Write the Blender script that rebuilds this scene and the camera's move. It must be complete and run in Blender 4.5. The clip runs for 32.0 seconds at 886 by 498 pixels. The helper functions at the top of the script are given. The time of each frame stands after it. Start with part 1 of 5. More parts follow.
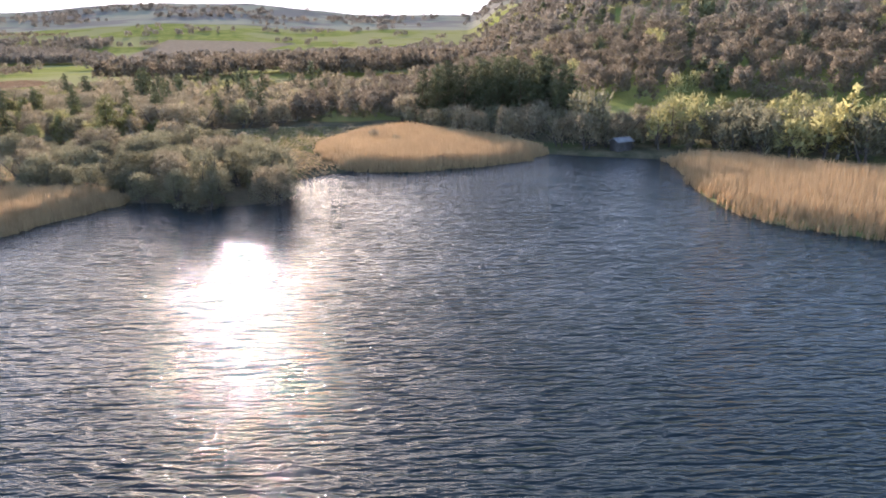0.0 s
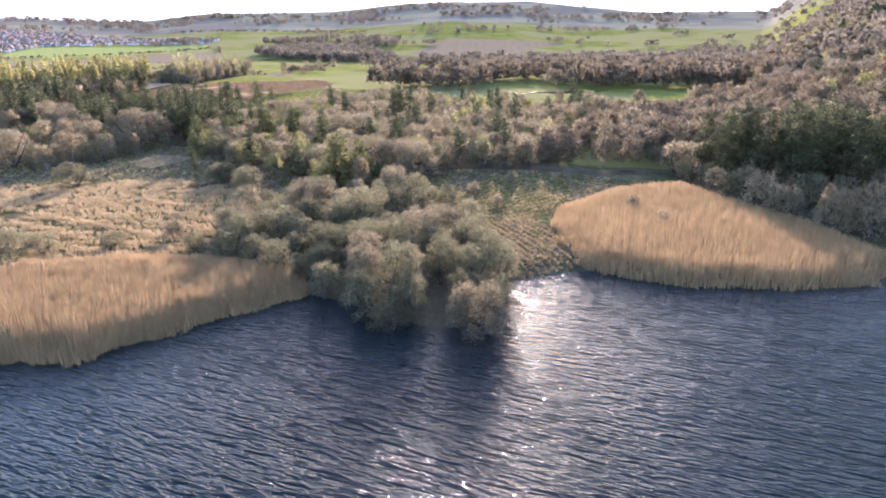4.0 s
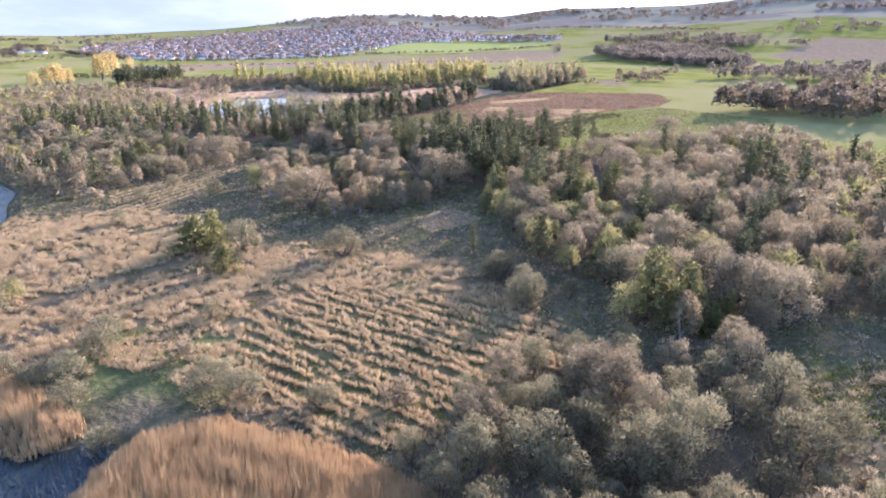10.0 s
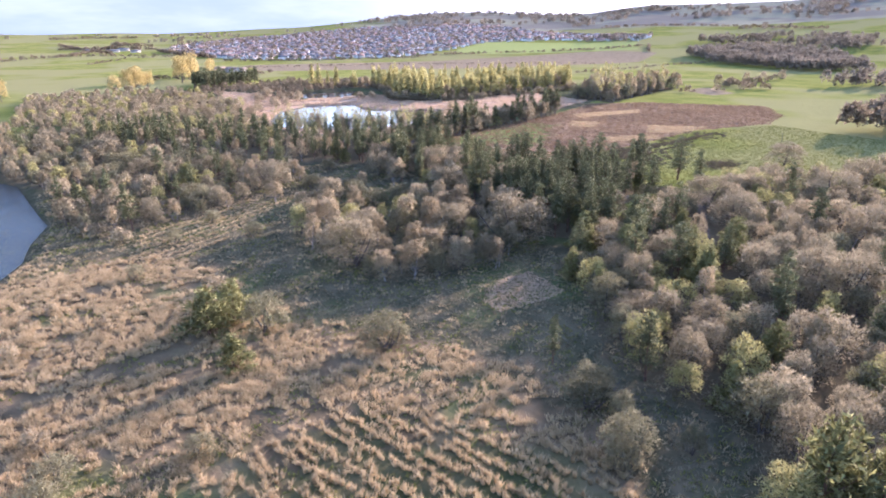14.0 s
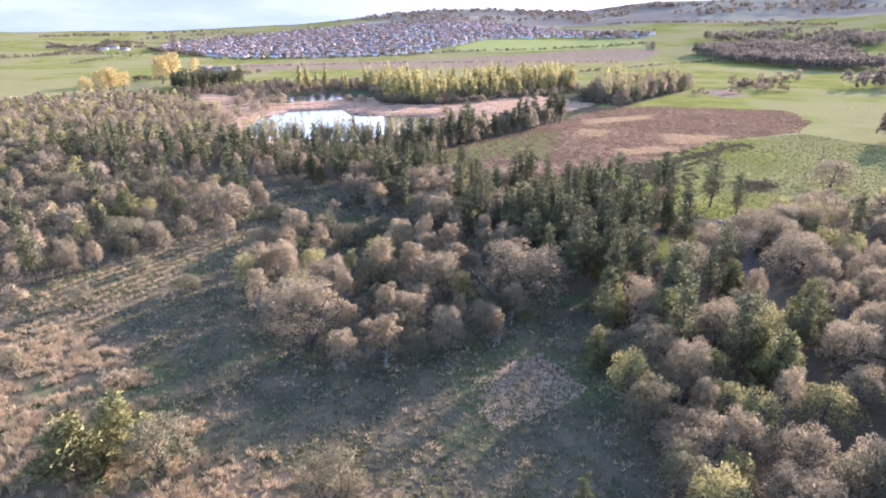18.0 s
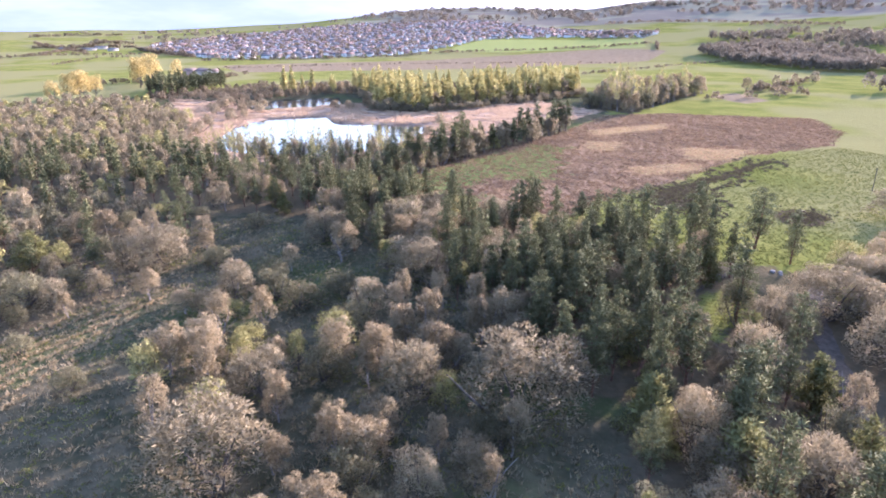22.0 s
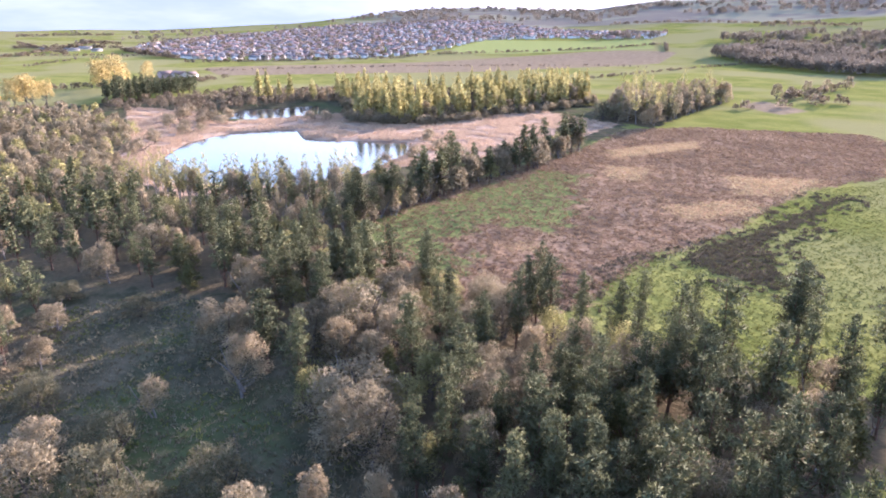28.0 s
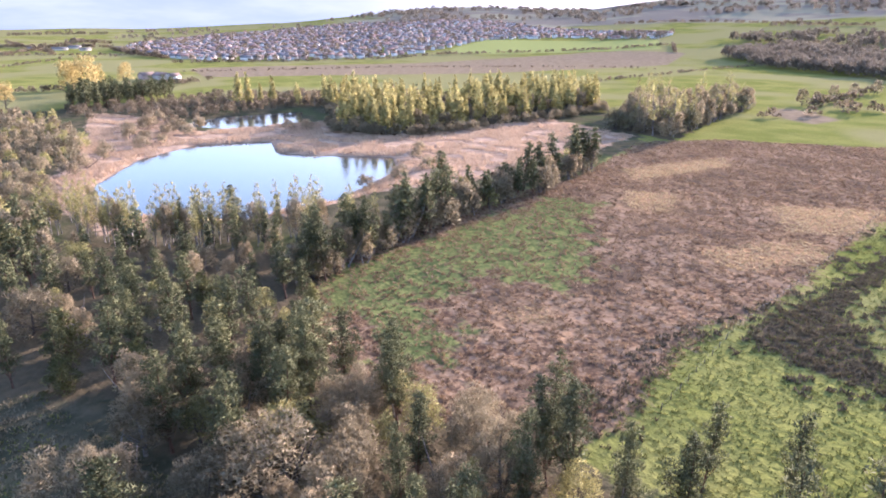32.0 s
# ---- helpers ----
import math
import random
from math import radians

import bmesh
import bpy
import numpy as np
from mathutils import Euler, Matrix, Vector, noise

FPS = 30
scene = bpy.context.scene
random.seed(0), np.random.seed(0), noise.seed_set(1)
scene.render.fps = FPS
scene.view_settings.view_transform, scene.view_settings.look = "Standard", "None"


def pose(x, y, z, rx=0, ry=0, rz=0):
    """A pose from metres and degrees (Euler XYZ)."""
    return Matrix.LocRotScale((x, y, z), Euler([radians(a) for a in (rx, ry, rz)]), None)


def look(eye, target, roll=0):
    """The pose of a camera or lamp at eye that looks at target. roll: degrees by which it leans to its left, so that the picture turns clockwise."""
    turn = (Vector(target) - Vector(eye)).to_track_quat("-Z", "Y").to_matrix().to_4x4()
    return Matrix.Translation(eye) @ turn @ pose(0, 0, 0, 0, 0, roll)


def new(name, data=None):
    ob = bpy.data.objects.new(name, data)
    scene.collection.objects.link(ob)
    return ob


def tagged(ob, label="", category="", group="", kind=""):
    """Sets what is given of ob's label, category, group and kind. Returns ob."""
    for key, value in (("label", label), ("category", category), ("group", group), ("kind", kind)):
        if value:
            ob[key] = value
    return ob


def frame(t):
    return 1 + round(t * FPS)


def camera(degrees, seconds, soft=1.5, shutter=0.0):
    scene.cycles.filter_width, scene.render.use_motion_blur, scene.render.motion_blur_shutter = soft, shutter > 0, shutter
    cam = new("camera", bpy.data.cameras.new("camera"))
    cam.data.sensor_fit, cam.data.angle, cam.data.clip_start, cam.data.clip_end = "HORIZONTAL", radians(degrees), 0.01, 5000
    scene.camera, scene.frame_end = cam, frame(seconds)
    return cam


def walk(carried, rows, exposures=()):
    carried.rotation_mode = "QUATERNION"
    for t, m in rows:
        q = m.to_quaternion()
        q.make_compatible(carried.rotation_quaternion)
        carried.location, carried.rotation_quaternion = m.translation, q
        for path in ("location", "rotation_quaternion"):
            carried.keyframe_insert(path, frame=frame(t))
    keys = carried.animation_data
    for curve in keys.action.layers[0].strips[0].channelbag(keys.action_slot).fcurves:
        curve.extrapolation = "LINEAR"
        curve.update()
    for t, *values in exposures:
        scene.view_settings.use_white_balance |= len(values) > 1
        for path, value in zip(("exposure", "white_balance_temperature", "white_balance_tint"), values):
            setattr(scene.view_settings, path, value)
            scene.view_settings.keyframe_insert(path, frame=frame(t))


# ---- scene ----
cam = camera(70.3, 32.0, 1.75)
METRES, EYE, TILT, LEAN, TURN = 300.0, 26.5, -18.4, 0.9, 0.0
ROWS = [
    (0.0, 0.0, 0.0, 0.0, 0.0, 0.0, -0.0),
    (0.5, 0.001, 0.0152, 0.0089, 2.46, -0.02, -0.88),
    (1.0, 0.0014, 0.029, 0.0175, 5.22, -0.14, -1.84),
    (1.5, 0.0007, 0.044, 0.0264, 8.21, -0.29, -2.9),
    (2.0, -0.0012, 0.0579, 0.0349, 11.01, -0.55, -3.9),
    (2.5, -0.0039, 0.0716, 0.0432, 13.85, -0.8, -4.84),
    (3.0, -0.0078, 0.0863, 0.0516, 16.81, -1.13, -5.88),
    (3.5, -0.0121, 0.0992, 0.0591, 19.46, -1.46, -6.76),
    (5.5, -0.0324, 0.1451, 0.0893, 29.75, -3.24, -9.97),
    (6.0, -0.0393, 0.1561, 0.0961, 32.22, -3.71, -10.64),
    (6.5, -0.0465, 0.1666, 0.1027, 34.68, -4.22, -11.32),
    (7.0, -0.0543, 0.1768, 0.1092, 37.11, -4.74, -12.02),
    (7.5, -0.0623, 0.1867, 0.1157, 39.49, -5.29, -12.57),
    (8.0, -0.0709, 0.1962, 0.122, 41.79, -5.84, -13.13),
    (8.5, -0.0801, 0.2053, 0.1282, 44.08, -6.43, -13.61),
    (9.0, -0.0897, 0.214, 0.1341, 46.36, -7.01, -14.08),
    (9.5, -0.0998, 0.2222, 0.1404, 48.58, -7.63, -14.55),
    (10.0, -0.1103, 0.2304, 0.1461, 50.71, -8.21, -14.94),
    (10.5, -0.1211, 0.2382, 0.152, 52.8, -8.81, -15.31),
    (11.0, -0.1322, 0.2458, 0.1576, 54.58, -9.32, -15.6),
    (11.5, -0.1435, 0.253, 0.1634, 55.84, -9.71, -15.8),
    (12.0, -0.155, 0.2602, 0.1691, 56.91, -10.05, -15.95),
    (12.5, -0.1667, 0.2673, 0.1749, 57.88, -10.36, -16.1),
    (13.0, -0.1782, 0.275, 0.1792, 57.93, -10.38, -16.11),
    (13.5, -0.19, 0.2833, 0.1818, 57.93, -10.4, -16.1),
    (14.0, -0.202, 0.2916, 0.1844, 57.92, -10.44, -16.11),
    (14.5, -0.2141, 0.3001, 0.1873, 57.92, -10.49, -16.11),
    (16.5, -0.2657, 0.3342, 0.1992, 57.9, -10.64, -16.07),
    (17.0, -0.2783, 0.3428, 0.2022, 57.88, -10.66, -16.08),
    (17.5, -0.2912, 0.3516, 0.205, 57.89, -10.67, -16.06),
    (18.0, -0.3039, 0.3603, 0.208, 57.89, -10.7, -16.07),
    (18.5, -0.3165, 0.3689, 0.2111, 57.88, -10.72, -16.04),
    (19.0, -0.3293, 0.3776, 0.2138, 57.86, -10.72, -16.05),
    (19.5, -0.3419, 0.3865, 0.2167, 57.86, -10.72, -16.04),
    (20.0, -0.3546, 0.3953, 0.2197, 57.86, -10.73, -16.04),
    (20.5, -0.3672, 0.4041, 0.2226, 57.85, -10.73, -16.04),
    (21.0, -0.3798, 0.413, 0.2254, 57.85, -10.74, -16.05),
    (21.5, -0.3925, 0.4219, 0.2282, 57.84, -10.74, -16.04),
    (22.0, -0.405, 0.4307, 0.2311, 57.84, -10.75, -16.04),
    (22.5, -0.4176, 0.4396, 0.2339, 57.84, -10.75, -16.06),
    (23.0, -0.4304, 0.4485, 0.2365, 57.84, -10.75, -16.06),
    (23.5, -0.444, 0.4578, 0.2395, 57.85, -10.75, -16.08),
    (24.0, -0.4579, 0.4674, 0.2424, 57.86, -10.76, -16.08),
    (24.5, -0.4708, 0.4764, 0.2451, 57.87, -10.77, -16.09),
    (25.0, -0.4837, 0.4854, 0.2477, 57.87, -10.77, -16.09),
    (25.5, -0.4964, 0.4943, 0.2502, 57.88, -10.76, -16.1),
    (27.5, -0.5469, 0.5323, 0.2598, 57.99, -10.75, -16.17),
    (28.0, -0.561, 0.5425, 0.2626, 57.99, -10.75, -16.18),
    (28.5, -0.5732, 0.5514, 0.2651, 58.0, -10.76, -16.21),
    (29.0, -0.5857, 0.5605, 0.2674, 58.02, -10.77, -16.23),
    (29.5, -0.5991, 0.5698, 0.2701, 58.04, -10.78, -16.26),
    (30.0, -0.6125, 0.5792, 0.2728, 58.05, -10.78, -16.28),
    (30.5, -0.625, 0.5879, 0.2755, 58.07, -10.8, -16.28),
    (31.0, -0.6394, 0.5978, 0.2786, 58.08, -10.82, -16.29),
    (31.5, -0.6536, 0.6077, 0.2818, 58.11, -10.83, -16.29),
    (32.0, -0.668, 0.6176, 0.2851, 58.14, -10.85, -16.3),
]
walk(cam, [(t, pose(0, 0, EYE, TILT, LEAN, TURN) @ pose(METRES * x, METRES * y, METRES * z, 90 + pitch, roll, yaw)) for t, x, y, z, yaw, pitch, roll in ROWS],
     exposures=[(0.0, 1.92, 5530.0, 25.0), (4.5, 2.22, 5330.0, 30.0), (14.0, 2.16, 5190.0, 32.0), (24.0, 2.3, 5190.0, 34.0), (32.0, 2.06, 5350.0, 32.0)])

# ---------------------------------------------------------------- light
SUN_AZ, SUN_EL = -18.6, 13.5
world = bpy.data.worlds.new("sky")
scene.world = world
world.use_nodes = True
wn = world.node_tree
wbg = wn.nodes["Background"]
sky = wn.nodes.new("ShaderNodeTexSky")
sky.sky_type, sky.sun_disc = "NISHITA", False
sky.sun_elevation, sky.sun_rotation = radians(SUN_EL), radians(SUN_AZ)
sky.air_density, sky.dust_density, sky.ozone_density = 1.0, 1.2, 0.7
wn.links.new(sky.outputs[0], wbg.inputs[0])
wbg.inputs[1].default_value = 0.15
sun_data = bpy.data.lights.new("sun", "SUN")
sun_data.energy, sun_data.angle, sun_data.color = 4.4, radians(0.6), (1.0, 0.81, 0.60)
sun = new("sun", sun_data)
sun_way = Vector((math.sin(radians(SUN_AZ)) * math.cos(radians(SUN_EL)), math.cos(radians(SUN_AZ)) * math.cos(radians(SUN_EL)), math.sin(radians(SUN_EL))))
sun.matrix_world = look(sun_way * 300, (0, 0, 0))

rng = np.random.default_rng(7)


# ---------------------------------------------------------------- material helpers
class Mat:
    """A small builder of node materials."""

    def __init__(self, name):
        self.m = bpy.data.materials.new(name)
        self.m.use_nodes = True
        self.t = self.m.node_tree
        self.t.nodes.clear()
        self.out = self.t.nodes.new("ShaderNodeOutputMaterial")

    def node(self, kind, **props):
        n = self.t.nodes.new(kind)
        for k, v in props.items():
            setattr(n, k, v)
        return n

    def link(self, a, b):
        self.t.links.new(a, b)

    def put(self, v, socket):
        if isinstance(v, (int, float)):
            socket.default_value = v
        elif isinstance(v, tuple):
            socket.default_value = (*v, 1.0) if len(socket.default_value) == 4 and len(v) == 3 else v
        else:
            self.link(v, socket)

    def coord(self):
        return self.node("ShaderNodeNewGeometry").outputs["Position"]

    def noise(self, scale, detail=3.0, rough=0.55, stretch=None, vec=None):
        n = self.node("ShaderNodeTexNoise")
        v = vec if vec is not None else self.coord()
        if stretch:
            mp = self.node("ShaderNodeMapping")
            mp.inputs["Scale"].default_value = stretch[:3]
            mp.inputs["Rotation"].default_value = (0, 0, radians(stretch[3]) if len(stretch) > 3 else 0)
            self.link(v, mp.inputs[0])
            v = mp.outputs[0]
        self.link(v, n.inputs["Vector"])
        n.inputs["Scale"].default_value = scale
        n.inputs["Detail"].default_value = detail
        n.inputs["Roughness"].default_value = rough
        return n.outputs[0]

    def math(self, op, a, b=0.0, clamp=False):
        n = self.node("ShaderNodeMath", operation=op, use_clamp=clamp)
        self.put(a, n.inputs[0])
        self.put(b, n.inputs[1])
        return n.outputs[0]

    def ramp(self, v, lo, hi, a=0.0, b=1.0):
        n = self.node("ShaderNodeMapRange", clamp=True, interpolation_type="SMOOTHSTEP")
        self.put(v, n.inputs[0])
        for i, x in enumerate((lo, hi, a, b)):
            self.put(x, n.inputs[i + 1])
        return n.outputs[0]

    def mix(self, f, a, b):
        n = self.node("ShaderNodeMix", data_type="RGBA")
        self.put(f, n.inputs[0])
        self.put(a, n.inputs[6])
        self.put(b, n.inputs[7])
        return n.outputs[2]

    def attr(self, name):
        return self.node("ShaderNodeAttribute", attribute_name=name).outputs["Fac"]

    def bsdf(self, col, rough=0.9, spec=0.2, bump=None, strength=0.5, dist=0.1, through_light=0.0, thin_col=None):
        p = self.node("ShaderNodeBsdfPrincipled")
        self.put(col, p.inputs["Base Color"])
        self.put(rough, p.inputs["Roughness"])
        p.inputs["Specular IOR Level"].default_value = spec
        if bump is not None:
            b = self.node("ShaderNodeBump")
            b.inputs["Strength"].default_value = strength
            b.inputs["Distance"].default_value = dist
            self.link(bump, b.inputs["Height"])
            self.link(b.outputs[0], p.inputs["Normal"])
        s = p.outputs[0]
        if through_light:
            tr = self.node("ShaderNodeBsdfTranslucent")
            self.put(thin_col if thin_col is not None else col, tr.inputs[0])
            mx = self.node("ShaderNodeMixShader")
            mx.inputs[0].default_value = through_light
            self.link(s, mx.inputs[1])
            self.link(tr.outputs[0], mx.inputs[2])
            s = mx.outputs[0]
        self.link(s, self.out.inputs[0])
        return self.m


def foliage(name, dark, pale, thin=0.3, grain=1.2):
    """Twigs, needles or leaves: a tone for each tree, and a finer one within it."""
    k = Mat(name)
    tone = k.math("FRACT", k.math("ADD", k.node("ShaderNodeObjectInfo").outputs["Random"], k.attr("tone")))
    fine = k.noise(grain, 3)
    f = k.math("ADD", k.math("MULTIPLY", tone, 0.65), k.math("MULTIPLY", k.ramp(fine, 0.3, 0.7), 0.35))
    return k.bsdf(k.mix(f, dark, pale), 0.85, 0.15, through_light=thin * 0.75)


def plain(name, a, b, scale=2.0, rough=0.8, spec=0.3, strength=0.3):
    k = Mat(name)
    f = k.noise(scale, 4)
    g = k.noise(scale * 9, 2)
    v = k.math("ADD", k.math("MULTIPLY", f, 0.7), k.math("MULTIPLY", g, 0.3))
    return k.bsdf(k.mix(k.ramp(v, 0.3, 0.7), a, b), rough, spec, g, strength, 0.02)


BARK = plain("bark", (0.05, 0.04, 0.032), (0.13, 0.11, 0.09), 3)
PALE_BARK = plain("pale_bark", (0.12, 0.10, 0.085), (0.34, 0.31, 0.27), 2)
PINE_BARK = plain("pine_bark", (0.07, 0.045, 0.032), (0.20, 0.11, 0.065), 2)
WILLOW = foliage("willow_twigs", (0.155, 0.143, 0.08), (0.32, 0.292, 0.165), 0.5, 1.5)
BIRCH = foliage("birch_twigs", (0.275, 0.22, 0.13), (0.48, 0.39, 0.235), 0.5, 1.5)
ALDER = foliage("alder_twigs", (0.225, 0.188, 0.115), (0.43, 0.36, 0.22), 0.5, 1.5)
LEAFING = foliage("young_leaves", (0.28, 0.26, 0.10), (0.46, 0.42, 0.17), 0.5)
GOLDEN = foliage("golden_leaves", (0.48, 0.37, 0.13), (0.66, 0.52, 0.21), 0.5)
POPLAR = foliage("poplar_leaves", (0.36, 0.32, 0.115), (0.55, 0.49, 0.19), 0.55)
NEEDLES = foliage("pine_needles", (0.075, 0.085, 0.042), (0.20, 0.205, 0.095), 0.2)
YOUNG_NEEDLES = foliage("young_needles", (0.125, 0.13, 0.05), (0.32, 0.305, 0.115), 0.35)
SCRUB = foliage("scrub_twigs", (0.26, 0.21, 0.13), (0.46, 0.38, 0.235), 0.5)
FAR_LEAF = foliage("far_wood", (0.16, 0.13, 0.085), (0.29, 0.235, 0.155), 0.5, 0.2)
# far twigs with haze put into the colour: a paler copy of the wood above
HAZED_LEAF = foliage("ridge_wood", (0.18, 0.155, 0.115), (0.30, 0.26, 0.19), 0.5, 0.1)
REED = foliage("reed_stems", (0.31, 0.215, 0.11), (0.55, 0.395, 0.205), 0.35, 0.5)
TUSSOCK = foliage("dry_grass", (0.27, 0.205, 0.11), (0.62, 0.475, 0.265), 0.45, 0.35)
PALE_REED = foliage("pond_reeds", (0.38, 0.275, 0.175), (0.60, 0.45, 0.30), 0.4, 0.2)
ROUGH = foliage("rough_grass", (0.14, 0.12, 0.07), (0.31, 0.26, 0.16), 0.35, 0.35)
MOOR_TUFT = foliage("moor_grass", (0.12, 0.07, 0.038), (0.44, 0.315, 0.18), 0.3, 0.3)
RUSH = foliage("dark_rush", (0.06, 0.052, 0.03), (0.17, 0.135, 0.08), 0.25, 0.5)
GRASS_TUFT = foliage("green_grass", (0.11, 0.12, 0.03), (0.25, 0.24, 0.066), 0.35, 0.3)

# ---------------------------------------------------------------- the plan, in metres
LAKE = [(-420, 60), (-345, 68), (-322, 82), (-280, 88), (-263, 91), (-244, 87), (-231, 86), (-218, 81), (-206, 76), (-180, 66), (-150, 62), (-132, 66), (-117, 74), (-110, 80),
        (-109, 89), (-104, 85), (-97, 80), (-90, 76), (-84, 75), (-78, 77), (-70, 81), (-64, 94), (-60, 102), (-56, 108), (-47, 107), (-42, 106), (-36, 104), (-30, 107), (-31, 116),
        (-31, 124), (-26, 129), (-20, 133), (-8, 131), (8, 136), (19, 143), (24, 151), (36, 146), (50, 141), (48, 124), (45, 108), (45, 98), (48, 89), (54, 84), (64, 76),
        (100, 50), (130, -20), (100, -140), (-40, -200), (-280, -160), (-420, -30)]
POND = [(-443, 207), (-484, 226), (-503, 250), (-497, 283), (-468, 277), (-453, 290), (-434, 316), (-410, 306), (-383, 272), (-376, 240), (-400, 209), (-425, 203)]
POND_FAR = [(-570, 252), (-596, 284), (-593, 331), (-551, 315), (-542, 278)]
MOOR = [(-345, 257), (-320, 243), (-300, 231), (-270, 236), (-252, 247), (-250, 258), (-262, 290), (-263, 307), (-267, 330), (-281, 381), (-276, 442), (-294, 484), (-330, 520),
        (-391, 466), (-405, 430), (-372, 369), (-349, 302)]
MARSH = [(-206, 78), (-222, 100), (-215, 120), (-170, 130), (-133, 156), (-112, 158), (-88, 146), (-78, 118), (-95, 104), (-118, 96), (-140, 72), (-180, 68)]
WETLAND = [(-430, 70), (-345, 68), (-206, 74), (-100, 70), (-56, 100), (-30, 100), (0, 128), (55, 140), (60, 80), (130, 60), (150, 200), (60, 225), (-40, 215), (-60, 330), (-165, 370),
           (-182, 290), (-205, 272), (-240, 254), (-300, 232), (-345, 257), (-372, 369), (-405, 430), (-470, 500), (-640, 420), (-700, 250), (-640, 120)]
POND_REEDS = [(-640, 215), (-500, 205), (-440, 190), (-380, 205), (-372, 250), (-383, 290), (-380, 320), (-392, 380), (-420, 440), (-488, 440), (-478, 370), (-480, 340), (-503, 318), (-540, 330), (-540, 250), (-600, 250)]
DARK_STRIP = [(-271, 386), (-264, 350), (-261, 325), (-260, 304), (-256, 298), (-251, 298), (-245, 297), (-236, 301), (-239, 306), (-249, 316), (-256, 323), (-261, 348), (-269, 386)]
PLOUGH = [(-900, 330), (-800, 620), (-800, 900), (-900, 1060), (-1010, 1000), (-1010, 640), (-1060, 340)]
BRIGHT = [(-1161, 767), (-1324, 974), (-1089, 1203), (-959, 1070), (-1010, 1000), (-1073, 800)]
TILLED = [(-437, 569), (-452, 615), (-398, 584), (-396, 553)]
PLOUGH_B = [(-560, 1150), (-380, 1180), (-330, 1500), (-620, 1500)]


def inside(poly, x, y):
    """Metres inside (plus) or outside (minus) a ring of points, for arrays."""
    px, py = np.array(poly, float).T
    qx, qy = np.roll(px, -1), np.roll(py, -1)
    x, y = np.asarray(x, float), np.asarray(y, float)
    d2 = np.full(x.shape, 1e12)
    odd = np.zeros(x.shape, bool)
    for ax, ay, bx, by in zip(px, py, qx, qy):
        dx, dy = bx - ax, by - ay
        k = np.clip(((x - ax) * dx + (y - ay) * dy) / (dx * dx + dy * dy), 0, 1)
        d2 = np.minimum(d2, (x - ax - k * dx) ** 2 + (y - ay - k * dy) ** 2)
        if dy:
            odd ^= ((ay > y) != (by > y)) & (x < ax + (y - ay) * dx / dy)
    return np.where(odd, 1.0, -1.0) * np.sqrt(d2)


def ease(v, a, b):
    k = np.clip((v - a) / (b - a), 0, 1)
    return k * k * (3 - 2 * k)


def ripple(x, y, scale, seed=0):
    """Cheap smooth unevenness in -1..1."""
    r = np.random.default_rng(seed)
    s = np.zeros(np.shape(x))
    for _ in range(7):
        a, f, p = r.uniform(0, 6.3), r.uniform(0.5, 1.9) / scale, r.uniform(0, 6.3)
        s = s + np.sin((x * math.cos(a) + y * math.sin(a)) * f * 6.3 + p)
    return s / 4.5


# bearing of the skyline and its height, 2.9 km away
SKYLINE = [(-180, 30), (-120, 34), (-92, 33), (-83, 31), (-77, 41), (-72, 56), (-68, 78), (-64, 94), (-60, 117), (-57, 122), (-51, 109), (-47, 110), (-42, 138), (-37, 146), (-31, 155), (-26, 175),
           (-21, 194), (-15, 188), (-11, 164), (-6, 142), (0, 132), (10, 130), (60, 110), (130, 40), (180, 30)]


def land(x, y):
    """Height of the dry land."""
    x, y = np.asarray(x, float), np.asarray(y, float)
    r = np.hypot(x + 100, y - 120)
    az = np.degrees(np.arctan2(x + 100, y - 120))
    top = np.interp(az, *np.array(SKYLINE, float).T)
    far = top * np.clip((r - 1050) / 1850, 0, 1) ** 1.15
    far = np.where(r > 2900, top - (r - 2900) * 0.03, far)
    far = far + ease(r, 1300, 2300) * ripple(x, y, 500, 3) * 5
    s = 0.5 * x + 0.87 * y
    hill = 0.175 * np.clip(s - 258, 0, 420) * ease(x - 0.05 * y, -30, 110)
    return 0.85 + 0.25 * ripple(x, y, 45, 1) + far + hill


def ground_z(x, y):
    wet = np.maximum(np.maximum(inside(LAKE, x, y), inside(POND, x, y)), inside(POND_FAR, x, y))
    z = land(x, y)
    return np.where(wet > -4, np.minimum(z, np.clip(-wet * 0.22, -1.5, 0.8)), z)


# ---------------------------------------------------------------- mesh helpers
def build(name, verts, faces, material, smooth=False, tone=None, normals=None):
    """A mesh from arrays; faces: an array of triangles or quads."""
    verts, faces = np.asarray(verts, np.float32), np.asarray(faces, np.int32)
    me = bpy.data.meshes.new(name)
    n, w = faces.shape
    me.vertices.add(len(verts))
    me.vertices.foreach_set("co", verts.ravel())
    me.loops.add(n * w)
    me.loops.foreach_set("vertex_index", faces.ravel())
    me.polygons.add(n)
    me.polygons.foreach_set("loop_start", np.arange(0, n * w, w, dtype=np.int32))
    if smooth:
        me.polygons.foreach_set("use_smooth", np.ones(n, bool))
    if tone is not None:
        me.attributes.new("tone", "FLOAT", "POINT").data.foreach_set("value", np.asarray(tone, np.float32))
    me.update(calc_edges=True)
    me.materials.append(material)
    if normals is not None:
        me.normals_split_custom_set_from_vertices(normals)
    return me


def part(name, me, parent=None, label=""):
    ob = new(name, me)
    ob.parent = parent
    return tagged(ob, label)


def unit(v):
    return v / np.maximum(np.linalg.norm(v, axis=-1, keepdims=True), 1e-9)


